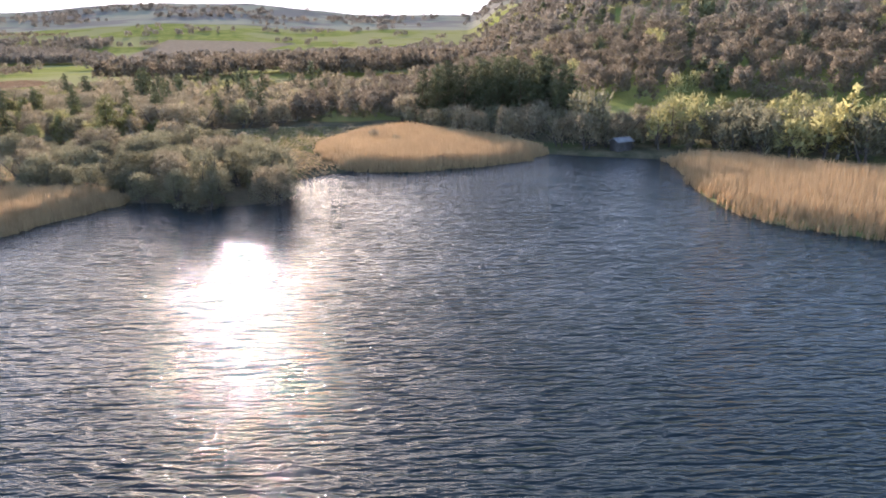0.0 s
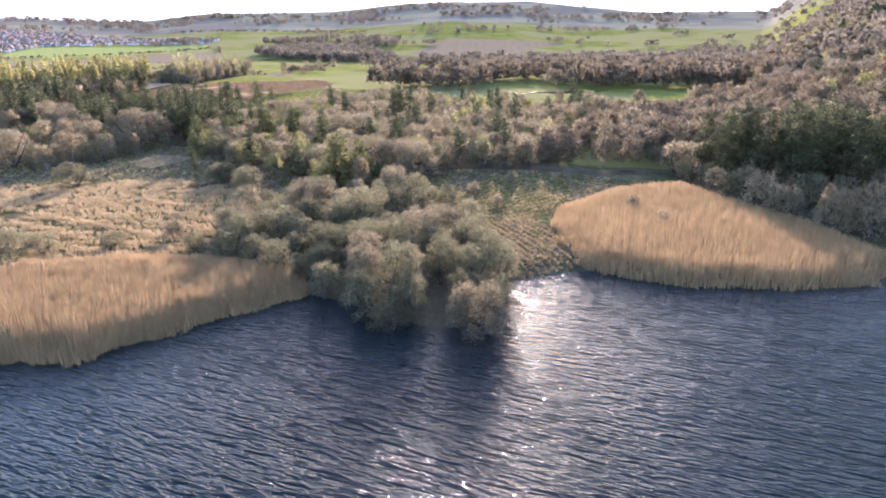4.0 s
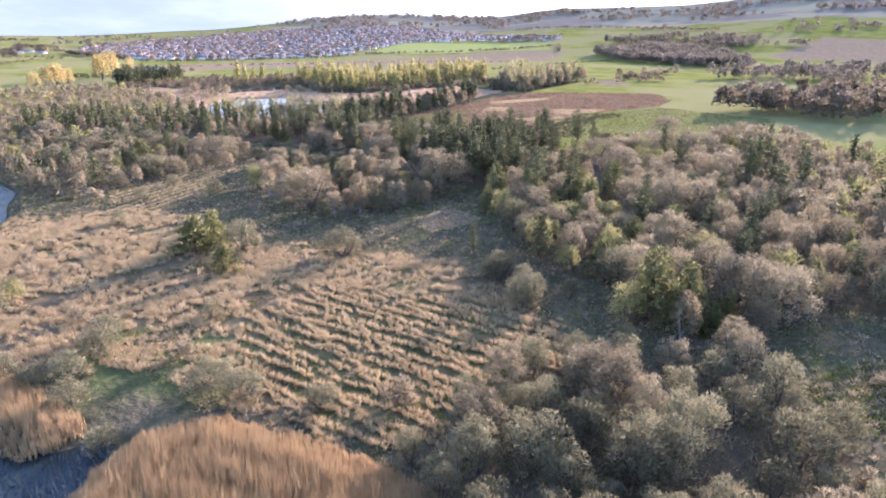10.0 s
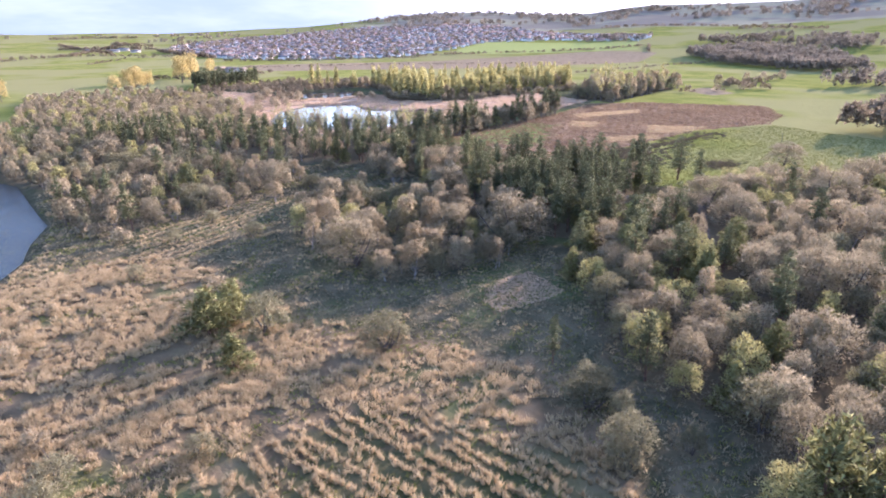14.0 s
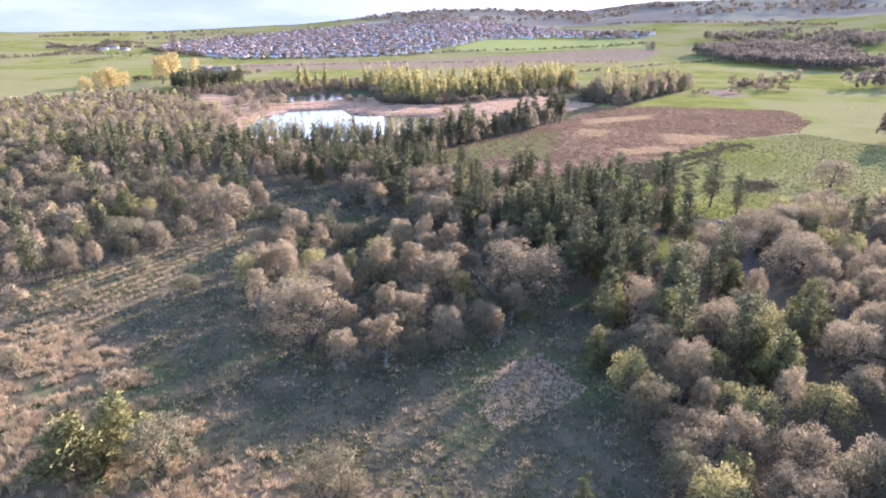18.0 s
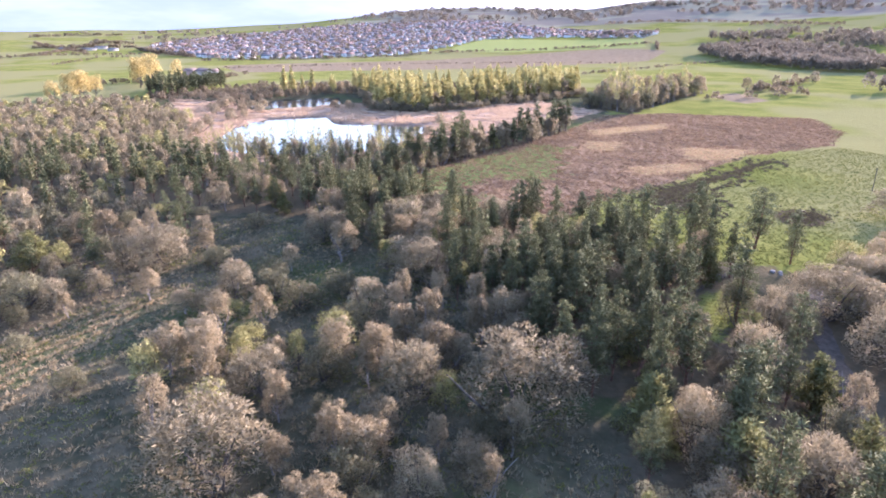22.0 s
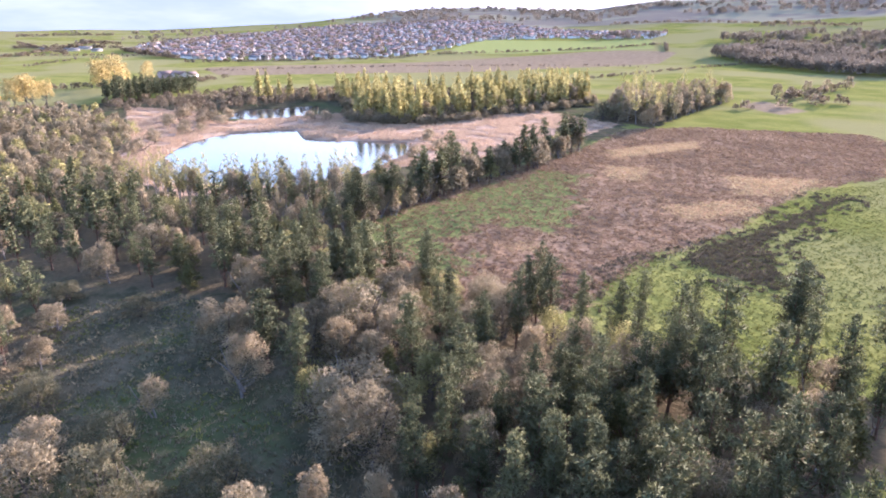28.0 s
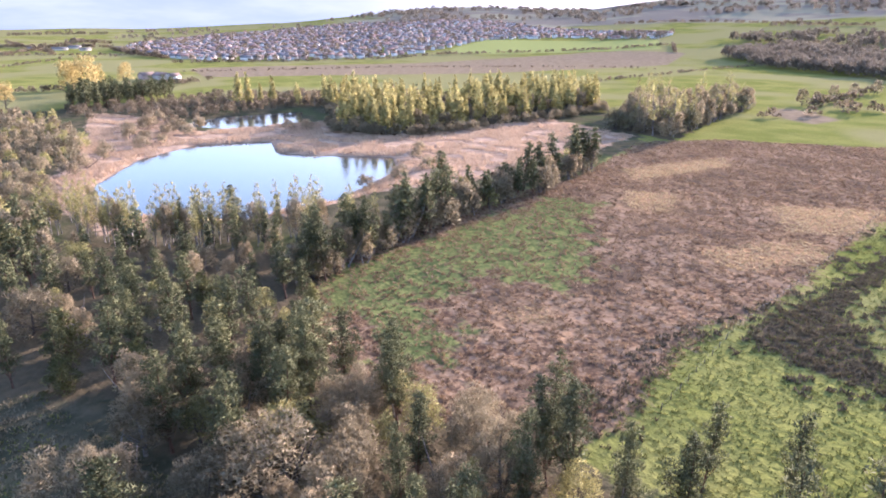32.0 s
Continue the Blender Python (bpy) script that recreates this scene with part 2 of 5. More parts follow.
def tube(points, radii, sides=5):
    """A bent tapered tube as quads."""
    pts = np.array(points, float)
    way = unit(np.gradient(pts, axis=0))
    a = unit(np.cross(way, np.tile((0.31, 0.9, 0.17), (len(pts), 1))))
    b = np.cross(way, a)
    ang = np.arange(sides) * 2 * math.pi / sides
    ring = pts[:, None] + np.array(radii)[:, None, None] * (np.cos(ang)[None, :, None] * a[:, None] + np.sin(ang)[None, :, None] * b[:, None])
    i, j = np.meshgrid(np.arange(len(pts) - 1), np.arange(sides), indexing="ij")
    k = (j + 1) % sides
    f = np.stack([i * sides + j, i * sides + k, (i + 1) * sides + k, (i + 1) * sides + j], -1).reshape(-1, 4)
    return ring.reshape(-1, 3), f


def join(pieces):
    vs, fs, base = [], [], 0
    for v, f in pieces:
        vs.append(v)
        fs.append(np.asarray(f) + base)
        base += len(v)
    return np.concatenate(vs), np.concatenate(fs)


def sprays(r, lobes, n, length, width, lift=0.5, low=-0.5, fill=0.2):
    """Slivers of twig or leaf over a set of lobes (x, y, z, rx, ry, rz)."""
    lobes = np.array(lobes, float)
    area = lobes[:, 3] * lobes[:, 5]
    pick = r.choice(len(lobes), n, p=area / area.sum())
    d = unit(r.normal(size=(n, 3)))
    flip = d[:, 2] < low
    d[flip, 2] *= -1
    inner = r.random(n) < fill
    depth = np.where(inner, r.uniform(0.35, 0.75, n), r.uniform(0.8, 1.08, n))
    p = lobes[pick, :3] + d * lobes[pick, 3:] * depth[:, None]
    if length > 1.2:
        length, width = length * 0.68, width * 1.5
    way = unit(d + np.array((0, 0, lift)) + r.normal(size=(n, 3)) * 0.55)
    side = unit(np.cross(way, d + r.normal(size=(n, 3)) * 0.9))
    ln = (length * r.uniform(0.6, 1.4, n) * np.where(inner, 1.2, 1.0))[:, None]
    wd = (width * r.uniform(0.6, 1.4, n) * np.where(inner, 1.7, 1.0))[:, None]
    tri = np.stack([p - way * ln * 0.4 - side * wd / 2, p - way * ln * 0.4 + side * wd / 2, p + way * ln * 0.6], 1)
    puff = unit(d + r.normal(size=(n, 3)) * (0.32 if length < 0.8 else 0.2))
    return tri.reshape(-1, 3), np.arange(n * 3).reshape(-1, 3), np.repeat(puff, 3, axis=0)


def rounded_lobes(r, height, spread, count, base=0.35, lobe=0.45, peak=1.0):
    """Lobes over a rounded crown."""
    out = []
    for i in range(count):
        k = (i + 0.5) / count
        z = height * (base + (1 - base) * (0.12 + 0.72 * k))
        reach = spread * math.sqrt(1 - (0.88 * k) ** 2) * 0.74
        a = i * 2.4 + r.uniform(-0.5, 0.5)
        q = reach * math.sqrt(r.uniform(0.4, 1.0))
        s = spread * lobe * r.uniform(0.75, 1.2)
        out.append((q * math.cos(a), q * math.sin(a), z, s, s, s * r.uniform(0.8, 1.15) * peak))
    out.append((0, 0, height * (base + 0.45 * (1 - base)), spread * 0.62, spread * 0.62, height * (1 - base) * 0.40))
    return out


def woody(r, height, lobes, radius, lean=0.3, forks=9, stems=1, sides=6):
    """Trunk and limbs reaching for the lobes."""
    pieces = []
    for s in range(stems):
        off = np.array((r.normal() * 0.5, r.normal() * 0.5, 0)) * (stems > 1)
        top = np.array((r.normal() * lean * 2, r.normal() * lean * 2, height * 0.82)) + off * 3
        bend = np.array((r.normal() * lean, r.normal() * lean, 0))
        ks = np.linspace(0, 1, 7)
        pts = [off + top * k + bend * math.sin(k * 3.1) + (0, 0, -0.25 * (k == 0)) for k in ks]
        pieces.append(tube(pts, radius * (1 - ks * 0.88) * (1 + 0.5 * (ks == 0)), sides))
        for i in range(forks // stems):
            g = lobes[(i * stems + s) % len(lobes)]
            k = min(0.9, max(0.12, g[2] / height * 0.62 * r.uniform(0.7, 1.1)))
            a = off + top * k + bend * math.sin(k * 3.1)
            e = np.array(g[:3]) + (0, 0, g[5] * 0.5)
            mid = (a + e) / 2 + (0, 0, -0.06 * height) + r.normal(size=3) * 0.15
            pieces.append(tube([a, mid, e], [radius * 0.42 * (1 - k * 0.6), radius * 0.25, radius * 0.06], 4))
    return join(pieces)


def make_tree(kind, seed, level=0):
    """Arrays of wood and crown for one tree about as high as it really is; a higher level has fewer, larger sprays."""
    r = np.random.default_rng(seed)
    q = (1.0, 0.5, 0.115, 0.036, 0.015)[level]
    big = (1.0, 1.36, 2.85, 5.0, 7.8)[level]
    if kind == "willow":
        h = 7.5
        lobes = rounded_lobes(r, h, 4.1, 22, 0.02, 0.29)
        crown = sprays(r, lobes, int(4700 * q), 0.37 * big, 0.082 * big, 0.45, -0.3)
        wood = woody(r, h, lobes, 0.16, 0.5, 12, 3)
    elif kind == "birch":
        h = 10.0
        lobes = rounded_lobes(r, h, 2.9, 24, 0.16, 0.27, 1.35)
        crown = sprays(r, lobes, int(5000 * q), 0.34 * big, 0.075 * big, 0.6, -0.4)
        wood = woody(r, h, lobes, 0.15, 0.25, 11, 1 + seed % 2)
    elif kind == "alder":
        h = 9.0
        lobes = rounded_lobes(r, h, 4.7, 38, 0.06, 0.225, 1.1)
        crown = sprays(r, lobes, int(7200 * q), 0.33 * big, 0.08 * big, 0.45, -0.35)
        wood = woody(r, h, lobes, 0.18, 0.3, 13, 1 + seed % 2)
    elif kind in ("leafing", "golden"):
        h = 8.5
        lobes = rounded_lobes(r, h, 3.4, 18, 0.12, 0.31, 1.1)
        crown = sprays(r, lobes, int(2800 * q), 0.33 * big, 0.12 * big, 0.4, -0.4)
        wood = woody(r, h, lobes, 0.16, 0.3, 11, 1)
    elif kind == "pine":
        h = 14.0
        lobes = []
        for i in range(30):
            k = i / 29
            z = h * (0.3 + 0.66 * k) + r.normal() * 0.25
            reach = 1.95 * math.sqrt(1 - 0.88 * k * k) * min(1.0, 0.55 + 1.6 * k) * r.uniform(0.3, 1.25)
            a = i * 2.4 + r.uniform(-0.6, 0.6)
            g = (1.1 - 0.42 * k) * r.uniform(0.6, 1.45)
            lobes.append((reach * math.cos(a), reach * math.sin(a), z, g, g, g * 0.66))
        for i in range(5):
            lobes.append((0, 0, h * (0.44 + 0.12 * i), 1.35 - 0.18 * i, 1.35 - 0.18 * i, 1.3))
        crown = sprays(r, lobes, int(4700 * q), 0.33 * big, 0.10 * big, 0.35, -0.75, 0.3)
        wood = woody(r, h * 1.13, lobes, 0.19, 0.12, 15, 1)
    elif kind == "bushpine":
        h = 8.0
        lobes = []
        for i in range(22):
            k = i / 21
            reach = 2.6 * (1 - 0.85 * k) * r.uniform(0.5, 1.05)
            a = i * 2.4 + r.uniform(-0.6, 0.6)
            s = (1.15 - 0.6 * k) * r.uniform(0.8, 1.25)
            lobes.append((reach * math.cos(a), reach * math.sin(a), h * (0.08 + 0.85 * k), s, s, s * 0.75))
        lobes.append((0, 0, h * 0.45, 1.3, 1.3, h * 0.4))
        crown = sprays(r, lobes, int(4200 * q), 0.34 * big, 0.105 * big, 0.5, -0.7, 0.28)
        wood = woody(r, h, lobes, 0.15, 0.12, 12, 1)
    elif kind == "poplar":
        h = 18.0
        lobes = []
        for i in range(16):
            k = i / 15
            reach = 1.3 * (1 - 0.85 * k) * r.uniform(0.4, 1.2)
            a = i * 2.4 + r.uniform(-0.5, 0.5)
            s = (2.1 * (1 - k) ** 0.75 * min(1.0, 0.6 + 2.2 * k) + 0.3) * r.uniform(0.75, 1.25)
            lobes.append((reach * math.cos(a), reach * math.sin(a), h * (0.12 + 0.82 * k), s, s, s * 1.4))
        crown = sprays(r, lobes, int(3400 * q), 0.6 * big, 0.17 * big, 0.9, -0.6)
        wood = woody(r, h, lobes, 0.2, 0.12, 12, 1)
    elif kind == "slim":
        h = 13.0
        lobes = []
        for i in range(15):
            k = i / 14
            reach = 1.25 * math.sin(math.pi * (0.2 + 0.7 * k)) * r.uniform(0.3, 1.1)
            a = i * 2.4 + r.uniform(-0.5, 0.5)
            g = (0.85 - 0.5 * k) * r.uniform(0.7, 1.3)
            lobes.append((reach * math.cos(a), reach * math.sin(a), h * (0.36 + 0.62 * k), g, g, g * 1.5))
        crown = sprays(r, lobes, int(1300 * q), 0.4 * big, 0.075 * big, 0.9, -0.6, 0.3)
        wood = woody(r, h * 1.1, lobes, 0.13, 0.15, 12, 1)
    else:
        h = 3.2
        lobes = rounded_lobes(r, h, 2.0, 8, 0.02, 0.45)
        crown = sprays(r, lobes, int(900 * q), 0.5 * big, 0.10 * big, 0.5, -0.2)
        wood = woody(r, h, lobes, 0.06, 0.4, 8, 4, 4)
    return wood, crown


KINDS = {
    "willow": ("willow_tree", WILLOW, BARK, "grey-olive willow with bare fine twigs and round crown"),
    "birch": ("birch_tree", BIRCH, PALE_BARK, "bare birch with pinkish-brown haze of twigs"),
    "alder": ("alder_tree", ALDER, BARK, "bare alder with broad grey-brown domed crown"),
    "leafing": ("leafing_tree", LEAFING, BARK, "deciduous tree breaking into yellow-green spring leaf"),
    "golden": ("golden_tree", GOLDEN, BARK, "broad golden-leaved tree by the field"),
    "pine": ("pine_tree", NEEDLES, PINE_BARK, "dark green pine with ragged tiered crown"),
    "bushpine": ("young_pine", YOUNG_NEEDLES, PINE_BARK, "bushy young pine, green to the ground"),
    "poplar": ("poplar_tree", POPLAR, PALE_BARK, "tall slim poplar in pale yellow young leaf"),
    "slim": ("slim_tree", LEAFING, PALE_BARK, "slender bare-stemmed tree with thin pale yellow top"),
    "shrub": ("shrub", SCRUB, BARK, "low bare shrub with brown twigs in rough grass"),
}
MASTERS = {}


def master(kind, variant, level=0):
    key = (kind, variant, level)
    if key not in MASTERS:
        name, leaf, bark, label = KINDS[kind]
        wood, crown = make_tree(kind, 11 * variant + len(kind) * 101, level)
        MASTERS[key] = (build("trunk", *wood, bark, True), build("crown", crown[0], crown[1], leaf, True, normals=crown[2]))
    return MASTERS[key]


def detail(x, y):
    """How finely a tree is built, by its distance from the middle line of the plan."""
    p, c, d = np.array((x, y)), np.array((-50.0, 95.0)), np.array((-245.0, 222.0))
    k = np.clip(np.dot(p - c, d - c) / np.dot(d - c, d - c), 0, 1)
    return int(np.searchsorted((34.0, 98.0, 560.0), np.hypot(*(p - c - k * (d - c)))))


def plant(kind, x, y, scale=1.0, wide=1.0, variant=None, turn=None, label="", group="", level=None):
    """One tree, standing on the ground: an empty with its trunk and crown."""
    name, leaf, bark, words = KINDS[kind]
    variant = int(rng.integers(0, 5)) if variant is None else variant
    trunk, crown = master(kind, variant, detail(x, y) if level is None else level)
    ob = tagged(new(name), label or words, "shrub" if kind == "shrub" else "tree", group)
    part("trunk", trunk, ob)
    part("crown", crown, ob)
    z = float(ground_z(np.array([x]), np.array([y]))[0])
    t = rng.uniform(0, 6.28) if turn is None else turn
    ob.matrix_basis = Matrix.LocRotScale((x, y, z - 0.05), Euler((rng.normal() * 0.04, rng.normal() * 0.04, t)), (scale * wide, scale * wide, scale))
    return ob


def scatter(poly, gap, keep=None, tries=40000):
    """Points in a ring, no two nearer than gap."""
    lo, hi = np.min(poly, 0), np.max(poly, 0)
    p = rng.uniform(lo, hi, (tries, 2))
    p = p[inside(poly, p[:, 0], p[:, 1]) > 0]
    if keep is not None:
        p = p[keep(p[:, 0], p[:, 1])]
    taken, cells = [], {}
    for x, y in p:
        c = (int(x // gap), int(y // gap))
        if all((x - a) ** 2 + (y - b) ** 2 > gap * gap for i in (-1, 0, 1) for j in (-1, 0, 1) for a, b in cells.get((c[0] + i, c[1] + j), ())):
            cells.setdefault(c, []).append((x, y))
            taken.append((x, y))
    return np.array(taken).reshape(-1, 2)


PENDING, STANDING = [], []
# open ground between the woods
OPEN_GROUND = [[(-291, 164), (-298, 173), (-301, 188), (-284, 197), (-269, 199), (-252, 192), (-229, 194), (-219, 184), (-214, 175), (-234, 170), (-240, 183), (-258, 175), (-276, 168)],
               [(-286, 172), (-258, 164), (-235, 157), (-214, 146), (-199, 138), (-213, 112), (-246, 128), (-250, 142), (-262, 156)],
               [(-168, 128), (-183, 139), (-183, 146), (-176, 151), (-166, 158), (-166, 169), (-175, 186), (-172, 199), (-152, 184), (-141, 172)]]


def wood(poly, gap, mix, group, size=(0.75, 1.2), keep=None):
    """Trees of a wood, held back until all woods are laid out."""
    names, w = list(mix), np.array(list(mix.values()), float)
    for x, y in scatter(poly, gap, keep):
        if any(math.hypot(x - a, y - c) < r for a, c, r in STANDING) or any(inside(o, x, y) > -0.5 for o in OPEN_GROUND):
            continue
        PENDING.append((str(rng.choice(names, p=w / w.sum())), x, y, rng.uniform(*size), rng.uniform(0.85, 1.2), group))


def settle(most=240):
    """Plants the trees nearest to the middle of the plan singly, the rest of each kind as one mesh."""
    a, b = np.array((-60.0, 110.0)), np.array((-270.0, 260.0))

    def away(item):
        p = np.array(item[1:3])
        k = np.clip(np.dot(p - a, b - a) / np.dot(b - a, b - a), 0, 1)
        return np.hypot(*(p - a - k * (b - a)))

    for kind in KINDS:
        group_of = sorted((i for i in PENDING if i[0] == kind), key=away)
        for _, x, y, s, w, group in group_of[:most]:
            plant(kind, x, y, s, w, group=group)
        rest = np.array([i[1:3] for i in group_of[most:]])
        if len(rest):
            far_wood("%s_wood" % KINDS[kind][0].split("_")[0], KINDS[kind][3].replace(" with", "s with") if kind != "leafing" else "trees breaking into yellow-green spring leaf", rest, (kind,), KINDS[kind][1], (0.6, 1.05), 2)


def far_wood(name, label, pts, kinds, leaf, size=(0.7, 1.3), level=3):
    """Many trees that nobody could count, as one mesh."""
    stock = [make_tree(k, 900 + 17 * i + len(k), level) for i in range(3) for k in kinds]
    z = ground_z(pts[:, 0], pts[:, 1])
    vs, fs, tones, ns, base = [], [], [], [], 0
    for (x, y), h in zip(pts, z):
        v, f, nn = stock[int(rng.integers(len(stock)))][1]
        a, s, w = rng.uniform(0, 6.28), rng.uniform(*size), rng.uniform(0.9, 1.4)
        c, d = math.cos(a), math.sin(a)
        vs.append(np.stack([(v[:, 0] * c - v[:, 1] * d) * s * w + x, (v[:, 0] * d + v[:, 1] * c) * s * w + y, v[:, 2] * s + h], 1))
        fs.append(f + base)
        base += len(v)
        tones.append(np.full(len(v), rng.random()))
        ns.append(np.stack([nn[:, 0] * c - nn[:, 1] * d, nn[:, 0] * d + nn[:, 1] * c, nn[:, 2]], 1))
    me = build(name, np.concatenate(vs), np.concatenate(fs), leaf, True, np.concatenate(tones), np.concatenate(ns))
    return tagged(new(name, me), label, "woodland", kind="stuff")


def blades(name, label, category, pts, z, material, height, width, count, splay=0.25, plume=0.0, lean=(0, 0), tall=None):
    """Tufts of stems as one mesh."""
    n = len(pts) * count
    own = np.repeat(np.arange(len(pts)), count)
    base = np.column_stack([pts[own] + rng.normal(size=(n, 2)) * width * 1.6, z[own] - 0.05])
    h = height * rng.uniform(0.65, 1.12, n) * np.repeat(rng.uniform(0.85, 1.12, len(pts)), count)
    if tall is not None:
        h = h * tall[own]
    top = base + np.column_stack([rng.normal(size=(n, 2)) * splay + lean, np.ones(n)]) * h[:, None]
    a = rng.uniform(0, 3.14, n)
    side = np.column_stack([np.cos(a), np.sin(a), np.zeros(n)]) * (width * rng.uniform(0.6, 1.3, n))[:, None]
    if plume:
        v = np.stack([base - side * 0.35, base + side * 0.35, top - side * plume, top + side * plume], 1).reshape(-1, 3)
        k = np.arange(n)[:, None] * 4
        f = k + np.array([[0, 1, 3, 2]])
        tone = np.repeat(0.5 * np.repeat(rng.random(len(pts)), count) + 0.5 * rng.random(n), 4)
    else:
        v = np.stack([base - side, base + side, top], 1).reshape(-1, 3)
        f = np.arange(n * 3).reshape(-1, 3)
        tone = np.repeat(0.55 * np.repeat(rng.random(len(pts)), count) + 0.45 * rng.random(n), 3)
    return tagged(new(name, build(name, v, f, material, tone=tone)), label, category, kind="stuff")

# ---------------------------------------------------------------- ground: one sheet to the horizon
def steps(lo, fine_lo, fine_hi, hi, fine, grow=1.12):
    mid = list(np.arange(fine_lo, fine_hi + 0.1, fine))
    a, b, s = [], [], fine
    p = fine_lo
    while p > lo:
        s = min(s * grow, 60)
        p -= s
        a.append(p)
    p, s = fine_hi, fine
    while p < hi:
        s = min(s * grow, 60)
        p += s
        b.append(p)
    return np.array(a[::-1] + mid + b)


gx = steps(-4900, -640, 130, 2500, 2.6)
gy = steps(-700, 55, 520, 4700, 2.6)
GX, GY = np.meshgrid(gx, gy)
GZ = ground_z(GX, GY)
ni, nj = GX.shape
gi, gj = np.meshgrid(np.arange(ni - 1), np.arange(nj - 1), indexing="ij")
gf = np.stack([gi * nj + gj, gi * nj + gj + 1, (gi + 1) * nj + gj + 1, (gi + 1) * nj + gj], -1).reshape(-1, 4)


def ground_material():
    k = Mat("ground")
    fine, mid, big, huge = k.noise(0.9, 4), k.noise(0.16, 4), k.noise(0.035, 3), k.noise(0.006, 2)
    wob = k.math("MULTIPLY", k.math("SUBTRACT", mid, 0.5), 16.0)
    wob2 = k.math("ADD", wob, k.math("MULTIPLY", k.math("SUBTRACT", fine, 0.5), 6.0))

    def zone(name, soft=1.5, w=wob2):
        return k.ramp(k.math("ADD", k.attr(name), w), -soft, soft)

    pasture = k.mix(k.ramp(big, 0.35, 0.65), (0.148, 0.162, 0.038), (0.22, 0.22, 0.062))
    pasture = k.mix(k.math("MULTIPLY", k.ramp(fine, 0.45, 0.8), 0.35), pasture, (0.19, 0.175, 0.065))
    # shade between tufts, painted into the pasture as darker olive blotches
    tuft_shade = k.noise(1.1, 4, 0.65)
    pasture = k.mix(k.math("MULTIPLY", k.ramp(tuft_shade, 0.48, 0.38), 0.55), pasture, (0.095, 0.098, 0.03))
    arable = k.mix(k.ramp(huge, 0.45, 0.55), pasture, (0.22, 0.207, 0.085))
    arable = k.mix(zone("bright_field", 4.0, 0.0), arable, (0.25, 0.27, 0.09))
    wet = k.mix(k.ramp(mid, 0.35, 0.65), (0.055, 0.055, 0.03), (0.12, 0.102, 0.06))
    wet = k.mix(k.ramp(big, 0.5, 0.68), wet, (0.075, 0.088, 0.035))
    wet = k.mix(k.math("MULTIPLY", k.ramp(fine, 0.5, 0.75), 0.5), wet, (0.165, 0.132, 0.083))
    straw = k.mix(k.ramp(mid, 0.3, 0.7), (0.085, 0.066, 0.038), (0.19, 0.138, 0.078))
    straw = k.mix(k.ramp(big, 0.5, 0.64), straw, (0.11, 0.12, 0.045))
    moor = k.mix(k.ramp(mid, 0.35, 0.65), (0.135, 0.085, 0.048), (0.225, 0.15, 0.086))
    moor = k.mix(k.math("MULTIPLY", k.ramp(fine, 0.5, 0.72), 0.7), moor, (0.34, 0.24, 0.14))
    moor = k.mix(k.math("MULTIPLY", k.ramp(big, 0.48, 0.62), 0.6), moor, (0.31, 0.21, 0.125))
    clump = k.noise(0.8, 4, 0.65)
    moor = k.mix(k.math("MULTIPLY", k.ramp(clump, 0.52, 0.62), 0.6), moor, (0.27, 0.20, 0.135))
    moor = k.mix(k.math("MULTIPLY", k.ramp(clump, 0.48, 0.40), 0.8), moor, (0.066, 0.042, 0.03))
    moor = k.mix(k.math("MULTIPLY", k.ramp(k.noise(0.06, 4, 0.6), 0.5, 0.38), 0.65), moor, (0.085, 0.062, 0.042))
    moor = k.mix(k.math("MULTIPLY", zone("straw_patch", 9.0, k.math("MULTIPLY", wob2, 1.5)), k.ramp(clump, 0.36, 0.5, 0.3, 0.95)), moor, (0.35, 0.225, 0.115))
    moor = k.mix(zone("green_patch", 2.0, k.math("MULTIPLY", wob2, 1.8)), moor, k.mix(k.ramp(clump, 0.4, 0.6), (0.085, 0.105, 0.035), (0.165, 0.175, 0.06)))
    reeds = k.mix(k.ramp(mid, 0.3, 0.7), (0.25, 0.175, 0.115), (0.45, 0.325, 0.215))
    soil = k.mix(k.ramp(mid, 0.3, 0.7), (0.185, 0.145, 0.09), (0.25, 0.195, 0.125))
    rush = k.mix(fine, (0.062, 0.048, 0.03), (0.15, 0.115, 0.07))
    # ridge ground painted paler than nearer land, in place of distance haze
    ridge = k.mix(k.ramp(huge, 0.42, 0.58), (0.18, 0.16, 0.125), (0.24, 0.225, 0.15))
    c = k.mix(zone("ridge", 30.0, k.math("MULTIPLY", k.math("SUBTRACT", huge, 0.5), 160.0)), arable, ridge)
    c = k.mix(zone("wetland"), c, wet)
    c = k.mix(zone("marsh", 3.5, k.math("MULTIPLY", wob2, 1.5)), c, straw)
    c = k.mix(zone("furrows"), c, k.mix(k.ramp(mid, 0.35, 0.65), (0.055, 0.06, 0.026), (0.125, 0.105, 0.05)))
    c = k.mix(zone("pond_reeds"), c, reeds)
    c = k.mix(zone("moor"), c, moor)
    c = k.mix(zone("plough", 3.0, k.math("MULTIPLY", wob, 0.3)), c, soil)
    c = k.mix(zone("dark_strip", 0.8, k.math("MULTIPLY", wob2, 0.35)), c, rush)
    c = k.mix(zone("woods"), c, k.mix(fine, (0.06, 0.055, 0.03), (0.15, 0.115, 0.07)))
    c = k.mix(k.ramp(k.attr("water"), -0.9, 0.6), c, (0.055, 0.047, 0.033))
    bump = k.math("ADD", fine, k.math("MULTIPLY", mid, 1.6))
    return k.bsdf(c, 1.0, 0.0, bump, 0.7, 0.5)


